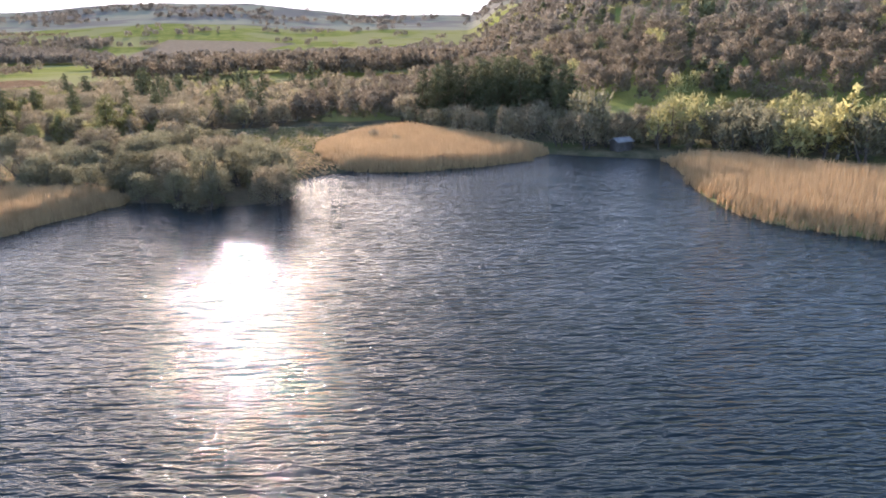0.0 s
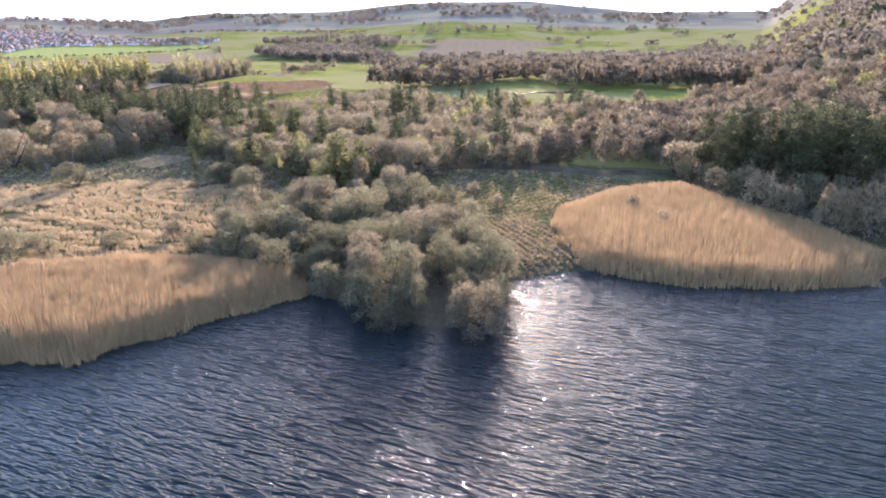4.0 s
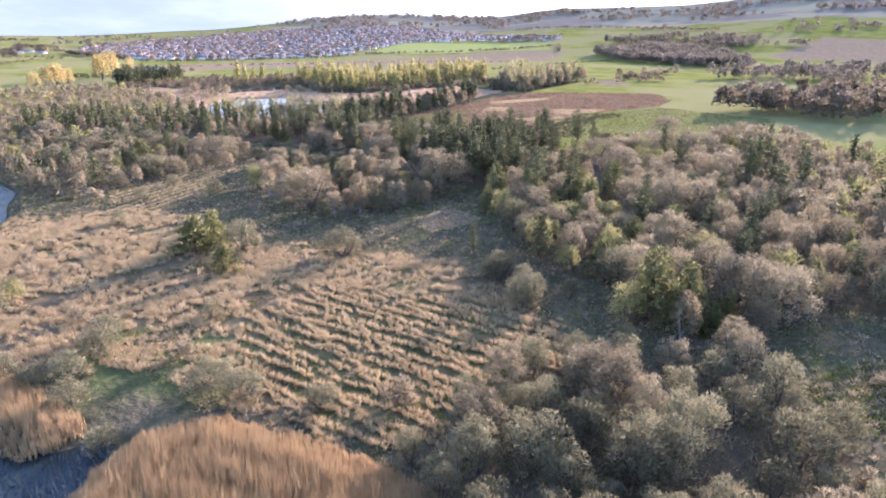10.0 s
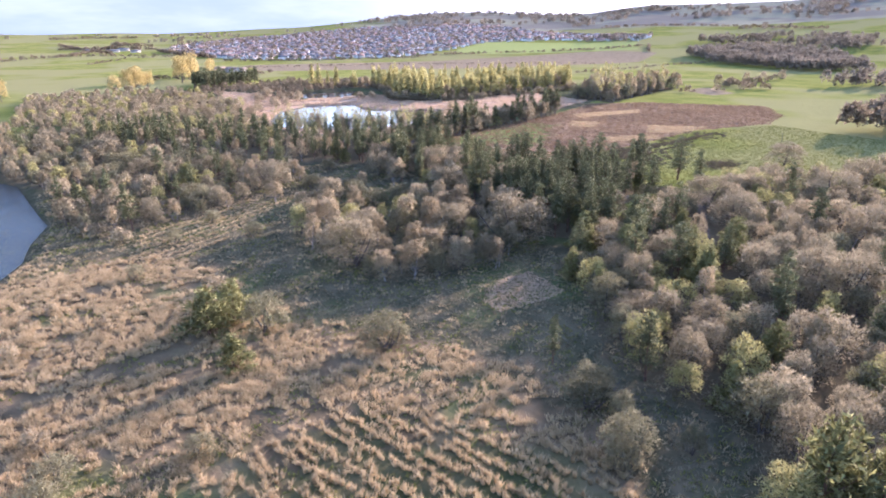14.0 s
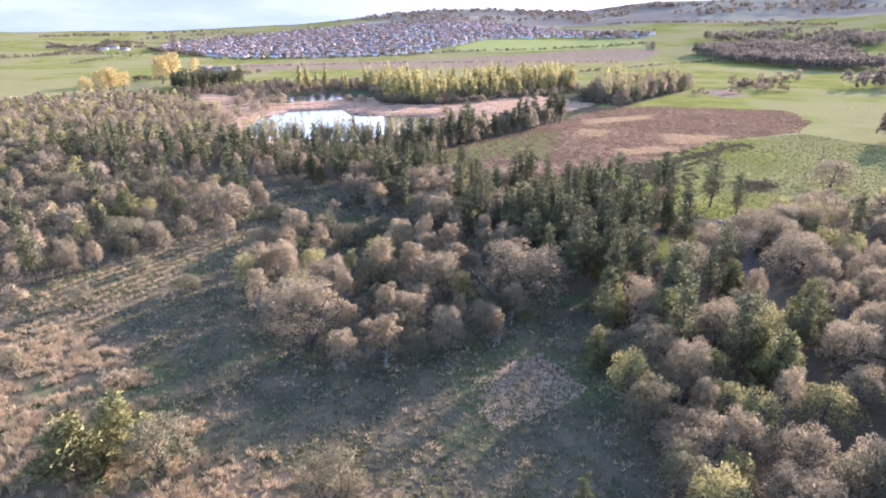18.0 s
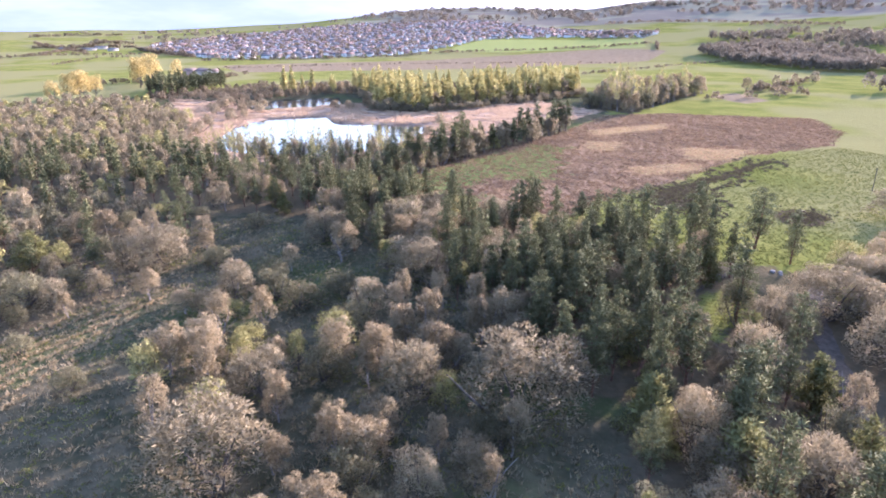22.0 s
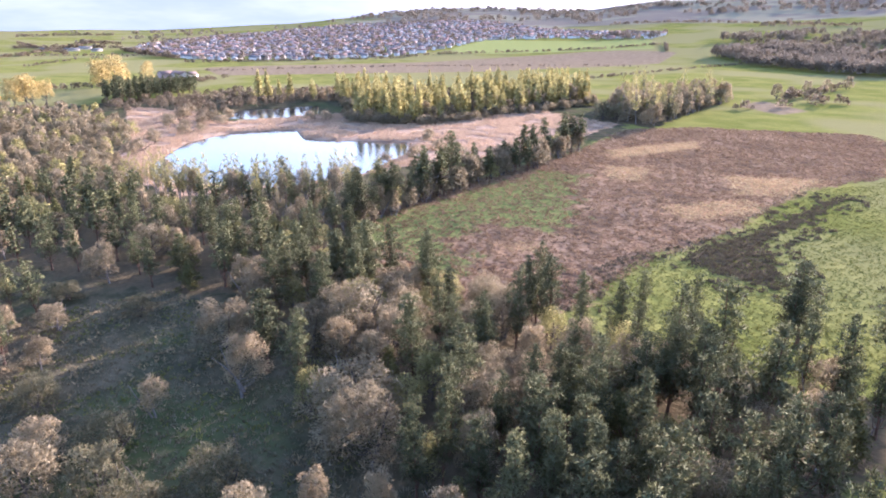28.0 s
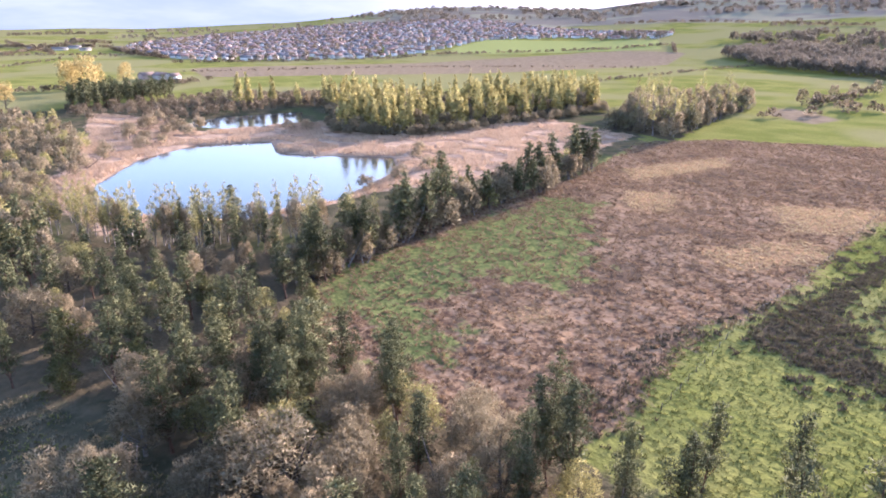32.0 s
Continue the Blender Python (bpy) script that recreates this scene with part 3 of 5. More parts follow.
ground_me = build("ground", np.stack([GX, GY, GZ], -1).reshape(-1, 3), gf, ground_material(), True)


def zone_field(name, values):
    ground_me.attributes.new(name, "FLOAT", "POINT").data.foreach_set("value", np.clip(values, -60, 60).astype(np.float32).ravel())


WOODS_RIGHT = [(-88, 157), (-101, 173), (-124, 169), (-139, 183), (-155, 188), (-164, 195), (-174, 216), (-184, 240), (-182, 275), (-176, 310), (-172, 362), (-110, 372), (-60, 330), (-45, 250), (-52, 205), (-68, 196), (-76, 160)]
CLUMP = [(-214, 146), (-181, 150), (-172, 160), (-164, 176), (-182, 199), (-206, 209), (-228, 194), (-241, 165), (-250, 150)]
PINE_BELT = [(-258, 207), (-239, 213), (-182, 199), (-173, 215), (-187, 253), (-200, 266), (-215, 254), (-240, 249), (-268, 237), (-288, 230), (-286, 220)]
POND_PINES = [(-318, 243), (-300, 234), (-272, 226), (-262, 214), (-274, 205), (-292, 203), (-303, 186), (-356, 144), (-367, 110), (-426, 107), (-415, 149), (-385, 188), (-363, 214), (-345, 238), (-330, 246)]
WEST_WOOD = [(-337, 74), (-305, 92), (-258, 95), (-242, 108), (-247, 133), (-265, 156), (-292, 172), (-356, 144), (-367, 110), (-426, 107), (-445, 72)]
SHORE_WILLOWS = [(-84, 112), (-70, 110), (-58, 109), (-47, 105), (-38, 101.5), (-29, 104), (-29, 114), (-32, 122), (-40, 134), (-48, 150), (-68, 161), (-90, 141)]
POPLARS = [(-640, 300), (-606, 350), (-560, 345), (-503, 322), (-480, 341), (-480, 370), (-492, 439), (-502, 494), (-560, 545), (-650, 420)]
GROVE = [(-440, 445), (-400, 446), (-425, 500), (-447, 560), (-461, 592), (-490, 520)]
SCRUB_WEST = [(-644, 172), (-605, 196), (-512, 208), (-460, 190), (-405, 196), (-372, 190), (-420, 152), (-430, 112), (-470, 75), (-640, 80)]
for zname, zpoly in (("pond_reeds", POND_REEDS), ("moor", MOOR)):
    zone_field(zname, inside(zpoly, GX, GY))
GLADE = [(-195, 250), (-195, 262), (-186, 250), (-181, 236), (-189, 237)]
zone_field("wetland", np.minimum(inside(WETLAND, GX, GY), -1 - inside(GLADE, GX, GY)))
zone_field("marsh", np.maximum(inside(MARSH, GX, GY), 6 - np.hypot((GX + 156) * 0.9, GY - 176)))
FURROWS = [(-131, 112), (-134, 130), (-110, 150), (-94, 152), (-82, 142), (-80, 118), (-90, 105), (-103, 104), (-116, 106)]
zone_field("furrows", inside(FURROWS, GX, GY) - 3 + 5 * ripple(GX, GY, 17, 44))
zone_field("dark_strip", np.maximum(inside(DARK_STRIP, GX, GY), 7 - np.hypot(GX + 217, (GY - 321) * 0.8)))
zone_field("bright_field", inside(BRIGHT, GX, GY))
zone_field("plough", np.max([inside(p, GX, GY) for p in (PLOUGH, PLOUGH_B, TILLED)], 0))
zone_field("woods", np.minimum(-1 - inside(GLADE, GX, GY), np.max([inside(p, GX, GY) for p in (WOODS_RIGHT, PINE_BELT, POND_PINES, WEST_WOOD, POPLARS, GROVE, SHORE_WILLOWS)], 0)))
zone_field("water", np.max([inside(p, GX, GY) for p in (LAKE, POND, POND_FAR)], 0))
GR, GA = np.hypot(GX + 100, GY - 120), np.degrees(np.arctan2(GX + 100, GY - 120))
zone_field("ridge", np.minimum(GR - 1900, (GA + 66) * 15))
STRAW = [[(-307, 381), (-287, 404), (-277, 375), (-290, 362)], [(-291, 329), (-284, 358), (-272, 351), (-279, 324)], [(-367, 379), (-362, 431), (-350, 419), (-351, 371)],
         [(-342, 356), (-331, 367), (-319, 349), (-329, 343)], [(-288, 270), (-285, 276), (-280, 271), (-284, 267)]]
zone_field("straw_patch", np.max([inside(p, GX, GY) for p in STRAW], 0))
GREENS = [(-312, 229), (-320, 242), (-326, 258), (-341, 300), (-349, 336), (-337, 337), (-312, 311), (-297, 301), (-291, 286), (-305, 274), (-300, 264), (-302, 255), (-287, 256), (-276, 249), (-279, 240), (-291, 240), (-300, 246), (-306, 238)]
zone_field("green_patch", inside(GREENS, GX, GY))
tagged(new("ground", ground_me), "open land of pasture, marsh and moor reaching the horizon", "ground", kind="structure")


# ---------------------------------------------------------------- water
def water_material(name, calm):
    k = Mat(name)
    wave = k.noise(1.0, 2, 0.5, (0.2, 0.9, 1, -4))
    wave = k.math("SUBTRACT", 1.0, k.math("ABSOLUTE", k.math("MULTIPLY", k.math("SUBTRACT", wave, 0.5), 2.4)))
    chop = k.noise(1.0, 3, 0.6, (1.0, 3.0, 1, 6))
    swell = k.noise(0.03, 2)
    h = k.math("ADD", wave, k.math("MULTIPLY", chop, 0.4))
    h = k.math("MULTIPLY", h, k.ramp(swell, 0.3, 0.7, 0.7, 1.15))
    p = k.node("ShaderNodeBsdfPrincipled")
    p.inputs["Base Color"].default_value = (0.03, 0.037, 0.04, 1) if calm else (0.011, 0.018, 0.019, 1)
    p.inputs["Roughness"].default_value = 0.06 if calm else 0.033
    p.inputs["IOR"].default_value = 1.45 if calm else 1.333
    p.inputs["Specular IOR Level"].default_value = 1.0 if calm else 0.25
    b = k.node("ShaderNodeBump")
    b.inputs["Strength"].default_value = 1.0
    b.inputs["Distance"].default_value = 0.02 if calm else 0.4
    k.link(h, b.inputs["Height"])
    k.link(b.outputs[0], p.inputs["Normal"])
    k.link(p.outputs[0], k.out.inputs[0])
    return k.m


def water_sheet(name, label, x0, x1, y0, y1, z, material):
    me = build(name, [(x0, y0, z), (x1, y0, z), (x1, y1, z), (x0, y1, z)], [(0, 1, 2, 3)], material)
    return tagged(new(name, me), label, "water", kind="structure")


RIPPLED, CALM = water_material("rippled_water", False), water_material("calm_water", True)
water_sheet("water_lake", "dark blue-grey lake with wind ripples", -430, 140, -210, 156, 0.0, RIPPLED)
water_sheet("water_pond", "calm pond mirroring the pale sky", -512, -370, 198, 322, 0.02, CALM)
water_sheet("water_far_pond", "narrow calm pond in front of poplars", -604, -534, 245, 338, 0.02, CALM)

# ---------------------------------------------------------------- added glowing ring: painted haze and pale sky low over the horizon
def haze_material():
    k = Mat("horizon_sky")
    pos = k.coord()
    away = k.node("ShaderNodeVectorMath", operation="NORMALIZE")
    k.link(pos, away.inputs[0])
    toward = k.node("ShaderNodeVectorMath", operation="DOT_PRODUCT")
    k.link(away.outputs[0], toward.inputs[0])
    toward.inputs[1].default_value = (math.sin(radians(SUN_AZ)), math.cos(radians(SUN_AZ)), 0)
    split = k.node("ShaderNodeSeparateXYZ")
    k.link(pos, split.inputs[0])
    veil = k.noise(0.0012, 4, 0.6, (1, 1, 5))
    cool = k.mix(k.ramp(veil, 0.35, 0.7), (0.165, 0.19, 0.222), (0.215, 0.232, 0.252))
    # emission carries a painted glow, warmer and brighter around the sun's bearing
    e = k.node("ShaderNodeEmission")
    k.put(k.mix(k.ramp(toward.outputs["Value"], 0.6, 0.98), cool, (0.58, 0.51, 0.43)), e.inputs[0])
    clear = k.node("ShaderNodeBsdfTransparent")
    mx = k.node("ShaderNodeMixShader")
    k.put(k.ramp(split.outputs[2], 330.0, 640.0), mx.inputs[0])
    k.link(e.outputs[0], mx.inputs[1])
    k.link(clear.outputs[0], mx.inputs[2])
    k.link(mx.outputs[0], k.out.inputs[0])
    return k.m


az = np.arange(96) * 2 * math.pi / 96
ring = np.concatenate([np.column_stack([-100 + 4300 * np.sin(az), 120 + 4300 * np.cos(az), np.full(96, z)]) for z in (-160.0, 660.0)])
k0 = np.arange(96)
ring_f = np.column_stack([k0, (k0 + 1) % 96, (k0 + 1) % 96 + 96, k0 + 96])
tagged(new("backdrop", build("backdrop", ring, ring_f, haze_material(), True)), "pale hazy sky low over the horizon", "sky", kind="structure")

# ---------------------------------------------------------------- trees near the path
def dry(x, y):
    return (inside(LAKE, x, y) < -1) & (inside(POND, x, y) < -1) & (inside(POND_FAR, x, y) < -1)


RIGHT_BANK = [(22, 158), (36, 150), (50, 148), (58, 175), (40, 200), (0, 215), (-14, 214), (-8, 192), (10, 170)]
LEAF_ROW = [(50, 149), (62, 141), (84, 128), (110, 112), (130, 130), (112, 165), (66, 178)]
# trees that stand out: place, height and breadth against the kind's own
CHOSEN = {}
CHOSEN.setdefault("willow", []).extend([(-42, 109, 1.20, 0.67), (-33, 109, 0.80, 0.71), (-39, 117, 1.07, 0.74), (-63, 149, 0.80, 1.19), (-63, 132, 1.07, 1.16), (-57, 118, 0.93, 0.80), (-73, 123, 0.93, 1.31), (-39, 106, 0.80, 0.97), (-32, 113, 0.67, 0.78), (-58, 110, 0.67, 1.13), (-117, 158, 0.67, 1.91), (-106, 155, 0.80, 1.19), (-51, 124, 0.93, 0.87), (-64, 139, 1.07, 1.10), (-64, 130, 0.93, 1.45), (-76, 117, 0.93, 0.90), (-80, 127, 0.80, 0.93), (-83, 153, 0.67, 0.89), (-102, 162, 0.53, 0.97), (-119, 161, 0.67, 1.31), (-148, 191, 0.80, 1.86), (-156, 192, 0.80, 1.24)])
CHOSEN.setdefault("willow", []).extend([(-96, 192, 0.93, 1.03), (-247, 177, 0.80, 1.41), (-232, 178, 0.80, 1.48), (-233, 187, 0.80, 1.52), (-261, 131, 0.93, 1.63), (-239, 131, 0.53, 1.22), (-221, 138, 0.53, 1.34), (-140, 192, 0.67, 0.78), (-267, 169, 0.53, 1.35), (-335, 119, 0.80, 2.14), (-319, 144, 0.80, 2.20), (-239, 175, 0.93, 1.13), (-263, 169, 0.67, 1.33), (-290, 185, 0.53, 1.64), (-305, 173, 0.53, 1.82)])
CHOSEN.setdefault("alder", []).extend([(-78, 141, 0.67, 1.77), (-80, 121, 0.67, 1.19), (-47, 136, 0.67, 1.21), (-76, 139, 0.89, 1.25), (-81, 182, 1.00, 1.30), (-74, 181, 1.00, 1.27), (-72, 163, 0.67, 0.96), (-106, 200, 0.89, 1.11), (-123, 223, 1.00, 1.27), (-118, 229, 1.00, 1.22), (-157, 205, 0.67, 1.55), (-203, 342, 0.89, 2.20), (-134, 270, 1.00, 1.55), (-100, 178, 0.78, 1.14), (-118, 184, 0.67, 1.50), (-130, 182, 0.72, 2.10), (-151, 214, 0.67, 1.44), (-177, 261, 1.00, 1.58), (-161, 253, 1.00, 1.46), (-162, 302, 1.00, 2.00), (-272, 158, 0.89, 2.01), (-205, 163, 0.78, 1.50)])
CHOSEN.setdefault("alder", []).extend([(-192, 181, 0.94, 1.07), (-181, 193, 1.25, 1.5), (-190, 152, 1.06, 1.54), (-307, 122, 0.78, 2.20), (-237, 206, 0.89, 1.65), (-201, 210, 0.83, 1.17), (-151, 197, 0.78, 1.30), (-149, 211, 0.89, 1.04), (-259, 215, 1.06, 1.42), (-229, 204, 1.00, 1.18), (-242, 168, 0.78, 1.16), (-262, 225, 0.89, 0.95), (-268, 196, 0.89, 1.28), (-229, 224, 0.78, 0.85), (-257, 224, 0.89, 1.02), (-267, 226, 0.89, 0.96), (-253, 238, 0.89, 0.89), (-322, 191, 0.89, 1.10)])
CHOSEN.setdefault("leafing", []).extend([(-94, 193, 0.94, 1.73), (-143, 200, 0.71, 2.17), (-160, 271, 0.94, 1.4), (-178, 288, 0.94, 1.3), (-127, 204, 0.82, 1.68), (-235, 166, 0.47, 1.28), (-220, 165, 0.59, 1.62), (-210, 170, 0.82, 0.72), (-265, 220, 1.00, 2.20), (-136, 194, 0.71, 1.60), (-165, 271, 0.94, 1.24), (-186, 284, 1.05, 1.2), (-240, 243, 0.94, 0.90), (-217, 233, 0.82, 0.83), (-243, 202, 0.82, 0.96), (-261, 236, 1.06, 0.86), (-348, 199, 0.94, 1.43), (-352, 299, 1.06, 0.87)])
CHOSEN.setdefault("bushpine", []).extend([(-109, 189, 1.12, 1.28), (-136, 207, 1.25, 1.43), (-144, 228, 1.38, 1.38), (-108, 223, 1.12, 1.23), (-155, 313, 1.12, 1.48), (-285, 133, 1.12, 2.20), (-161, 230, 1.00, 0.91), (-149, 220, 1.12, 1.03), (-141, 210, 1.12, 1.26), (-201, 233, 0.88, 0.84), (-241, 213, 1.00, 0.87), (-292, 206, 1.12, 1.11), (-310, 196, 1.12, 1.14)])
CHOSEN.setdefault("pine", []).extend([(-142, 207, 0.79, 1.65), (-161, 213, 0.86, 1.39), (-219, 279, 0.93, 1.72), (-208, 286, 0.93, 1.55), (-265, 234, 0.86, 1.00), (-249, 247, 0.93, 0.77), (-217, 256, 1.07, 1.12), (-209, 263, 1.00, 0.79), (-208, 252, 1.00, 1.19), (-218, 244, 1.00, 0.60), (-215, 248, 0.86, 1.31), (-236, 246, 0.93, 0.80), (-242, 237, 0.93, 0.79), (-248, 226, 0.86, 0.75), (-265, 212, 0.93, 0.93), (-247, 202, 0.86, 0.93), (-219, 206, 0.86, 0.83), (-220, 210, 0.86, 0.66), (-216, 220, 0.86, 1.27), (-207, 221, 0.86, 0.99), (-204, 225, 0.79, 1.11), (-231, 220, 0.86, 1.20)])
CHOSEN.setdefault("pine", []).extend([(-225, 214, 0.86, 0.84), (-203, 262, 1.00, 0.85), (-201, 257, 0.79, 0.87), (-225, 246, 0.79, 0.89), (-238, 228, 0.79, 0.77), (-257, 200, 0.86, 1.34), (-222, 229, 0.79, 1.08), (-246, 244, 0.86, 0.87), (-281, 228, 0.86, 1.59), (-303, 212, 0.86, 1.19), (-296, 219, 0.86, 1.13), (-312, 207, 0.86, 1.29), (-277, 220, 0.86, 1.35), (-282, 211, 0.86, 1.40), (-296, 202, 0.86, 1.23), (-275, 207, 0.86, 1.14), (-270, 221, 0.86, 1.25), (-356, 294, 1.00, 2.14), (-360, 235, 0.79, 1.55), (-346, 274, 0.71, 2.03), (-382, 368, 0.93, 2.20)])
CHOSEN.setdefault("birch", []).extend([(-252, 153, 0.60, 2.20), (-249, 169, 0.60, 2.20), (-218, 152, 0.80, 1.96), (-216, 157, 0.80, 1.51), (-206, 175, 0.90, 1.12), (-201, 180, 0.90, 1.09), (-207, 188, 0.80, 1.10), (-198, 189, 0.80, 1.45), (-175, 187, 0.80, 0.88), (-181, 169, 0.75, 1.62), (-173, 160, 0.85, 1.14), (-175, 154, 0.65, 1.31), (-170, 179, 0.70, 1.10), (-267, 200, 0.70, 1.83), (-241, 158, 0.50, 1.65), (-300, 149, 0.70, 2.20), (-222, 158, 0.70, 1.55), (-253, 196, 0.90, 1.23), (-282, 206, 0.90, 1.38), (-276, 169, 0.50, 1.48), (-253, 183, 0.60, 1.15), (-290, 171, 0.50, 1.86)])
CHOSEN.setdefault("birch", []).extend([(-247, 232, 0.80, 1.31), (-276, 204, 0.90, 1.38)])
WIDTHS = {"willow": 8.6, "alder": 9.6, "birch": 6.3, "leafing": 7.2, "pine": 6.2, "bushpine": 6.6}
for kind, spots in CHOSEN.items():
    for x, y, s, w in spots:
        tall, broad = {"pine": (1.2, 1.14), "birch": (1.16, 1.3), "alder": (1.2, 1.3)}.get(kind, (1.04, 1.06))
        w = min(w, 1.7)
        plant(kind, x, y, s * tall, w * broad / tall, level=max(0, detail(x, y) - (w > 1.25)))
        STANDING.append((x, y, WIDTHS[kind] * s * w * 0.42))
STANDING += [(-171, 217, 3.5), (-175, 224, 4.5), (-180, 232, 5), (-185, 240, 4.5), (-189, 248, 5), (-192, 256, 4.5), (-187, 272, 4), (-181, 265, 4), (-176, 258, 3.5), (-171, 252, 3.5), (-166, 246, 3.5), (-161, 240, 3.5), (-155, 233, 3.5), (-150, 228, 3.5)]
for kind, x, y, s, w in (("pine", -180, 215, 1.05, 1.3), ("pine", -174, 219, 1.0, 1.35), ("bushpine", -168, 205, 1.3, 1.3), ("pine", -163, 218, 1.0, 1.3), ("bushpine", -156, 206, 1.3, 1.35), ("alder", -168, 213, 0.6, 1.15), ("pine", -159, 211, 0.9, 1.2), ("bushpine", -161, 231, 1.15, 1.2), ("pine", -170, 240, 0.9, 1.1), ("alder", -172, 226, 0.5, 1.1), ("alder", -178, 229, 0.45, 1.1),
                         ("leafing", -175, 266, 0.8, 1.2), ("alder", -182, 279, 0.95, 1.1), ("alder", -179, 297, 1.0, 1.1), ("alder", -186, 306, 0.95, 1.15), ("birch", -183, 292, 0.95, 1.3), ("alder", -175, 281, 1.0, 1.1), ("alder", -167, 219, 0.6, 1.1), ("pine", -219, 275, 0.95, 1.0), ("pine", -197, 283, 0.95, 1.1), ("pine", -199, 264, 0.9, 0.9), ("pine", -229, 264, 0.95, 0.8), ("pine", -236, 259, 0.9, 0.85)):
    plant(kind, x, y, s, w)
    STANDING.append((x, y, 3.2))
wood(SHORE_WILLOWS, 5.2, {"willow": 0.8, "alder": 0.12, "shrub": 0.08}, "willows on the lake shore", (0.6, 1.05))
wood(CLUMP, 6.6, {"birch": 0.5, "willow": 0.22, "alder": 0.18, "leafing": 0.1}, "birch clump in the marsh", (0.65, 1.05))
wood(PINE_BELT, 5.0, {"pine": 0.6, "bushpine": 0.14, "birch": 0.1, "alder": 0.1, "leafing": 0.06}, "pine belt", (0.85, 1.2), lambda x, y: (x > -222) | (x < -268))
wood(PINE_BELT, 5.2, {"pine": 0.24, "bushpine": 0.1, "birch": 0.2, "alder": 0.24, "leafing": 0.22}, "mixed trees in the pine belt", (0.8, 1.15), lambda x, y: (x <= -222) & (x >= -268))
wood(WOODS_RIGHT, 5.6, {"alder": 0.4, "birch": 0.14, "willow": 0.16, "pine": 0.1, "bushpine": 0.07, "leafing": 0.13}, "mixed wood by the lake", (0.75, 1.2), lambda x, y: y < 265)
wood(WOODS_RIGHT, 6.8, {"alder": 0.45, "birch": 0.2, "pine": 0.17, "leafing": 0.18}, "mixed wood by the lake", (0.75, 1.2), lambda x, y: (y > 268) & ((y < 338) | (x < -150)))
BANK = [(-404, 186), (-372, 190), (-346, 220), (-338, 262), (-356, 270), (-368, 236), (-388, 216)]
wood(POND_PINES, 5.8, {"pine": 0.5, "bushpine": 0.1, "birch": 0.22, "alder": 0.08, "leafing": 0.1}, "pine wood by the pond", (0.7, 1.0), lambda x, y: inside(BANK, x, y) < 0)
wood(WEST_WOOD, 6.0, {"alder": 0.3, "willow": 0.3, "birch": 0.15, "pine": 0.17, "leafing": 0.08}, "wood by the lake's end", (0.55, 0.95))
wood(POPLARS, 7.0, {"poplar": 0.74, "birch": 0.16, "alder": 0.1}, "poplar plantation", (0.8, 1.35), lambda x, y: (inside(POPLARS, x, y) < 45) & (x - y * 0.35 > -745))
wood(GROVE, 5.6, {"willow": 0.12, "alder": 0.33, "birch": 0.3, "slim": 0.25}, "grove beside the pasture", (1.2, 1.9))
wood(RIGHT_BANK, 6.0, {"alder": 0.6, "willow": 0.4}, "trees on the far bank", (0.65, 1.1))
wood(LEAF_ROW, 5.6, {"leafing": 0.55, "willow": 0.45}, "leafing trees behind the reeds", (0.95, 1.5))
plant("poplar", 84, 134, 0.95, 1.3, label="tall pointed tree in pale yellow leaf")
for x, y, s in ((6, 196, 1.1), (12, 190, 1.15), (18, 197, 1.25), (24, 192, 1.2), (29, 199, 1.25), (34, 193, 1.1), (10, 203, 1.2), (21, 205, 1.2), (-2, 199, 1.1), (-7, 205, 1.0), (1, 206, 1.15), (15, 211, 1.2), (30, 208, 1.2)):
    plant("pine", x, y, s * 1.2, 1.25, group="dark conifers on the far bank", label="dark broad conifer in a dense group", level=0)
    plant("pine", x + 3.5, y + 3, s * 1.1, 1.2, group="dark conifers on the far bank", label="dark broad conifer in a dense group", level=0)
plant("willow", 36, 157, 2.0, 0.85, label="tall round willow lit pale at its top")
# single trees and bushes out in the marsh
plant("willow", -148, 141, 0.85, 1.6, label="low wide grey-olive sallow standing alone in the marsh")
plant("pine", -129, 162, 0.62, 0.8, label="small lone pine at the edge of the marsh")
for x, y, s in ((-168, 116, 0.8), (-171, 121, 0.72), (-153, 117, 0.55)):
    plant("bushpine", x, y, s * 1.5, 1.6, label="bushy young pine in the open marsh")
plant("willow", -165, 125, 1.0, 1.2, label="dark round sallow beside young pines")
plant("willow", -204, 108, 0.5, 1.1, label="low olive sallow in dry grass")
plant("leafing", -161, 82, 0.62, 1.1, label="round olive-green bush in dry grass")
plant("willow", -226, 119, 0.55, 1.2, label="low grey sallow at the marsh edge")
plant("willow", -104, 152, 0.72, 1.0, label="pale grey sallow at the wood's edge")
plant("willow", -112, 160, 0.6, 1.1, label="grey sallow at the wood's edge")
plant("bushpine", -87, 165, 1.75, 1.15, label="big dark spreading conifer above bare trees")
plant("bushpine", -83, 169, 1.45, 1.1, label="dark conifer beside a larger one")
plant("alder", -44, 147, 0.5, 0.9, label="dark bare bush in rough grass")
for x, y, wide in ((-126, 85, 6.6), (-118, 84, 6.1), (-131, 90, 7.5), (-136, 92, 7.0), (-110, 100, 8.0), (-106, 103, 6.5), (-98, 110, 5.3), (-134, 108, 5.0), (-108, 86, 4.6), (-132, 78, 5.7), (-127, 81, 4.8), (-158, 78, 7.0)):
    plant("willow", x, y, wide / 11.5, 1.5, group="low sallows in the marsh", label="low soft grey-brown sallow bush in dry grass")
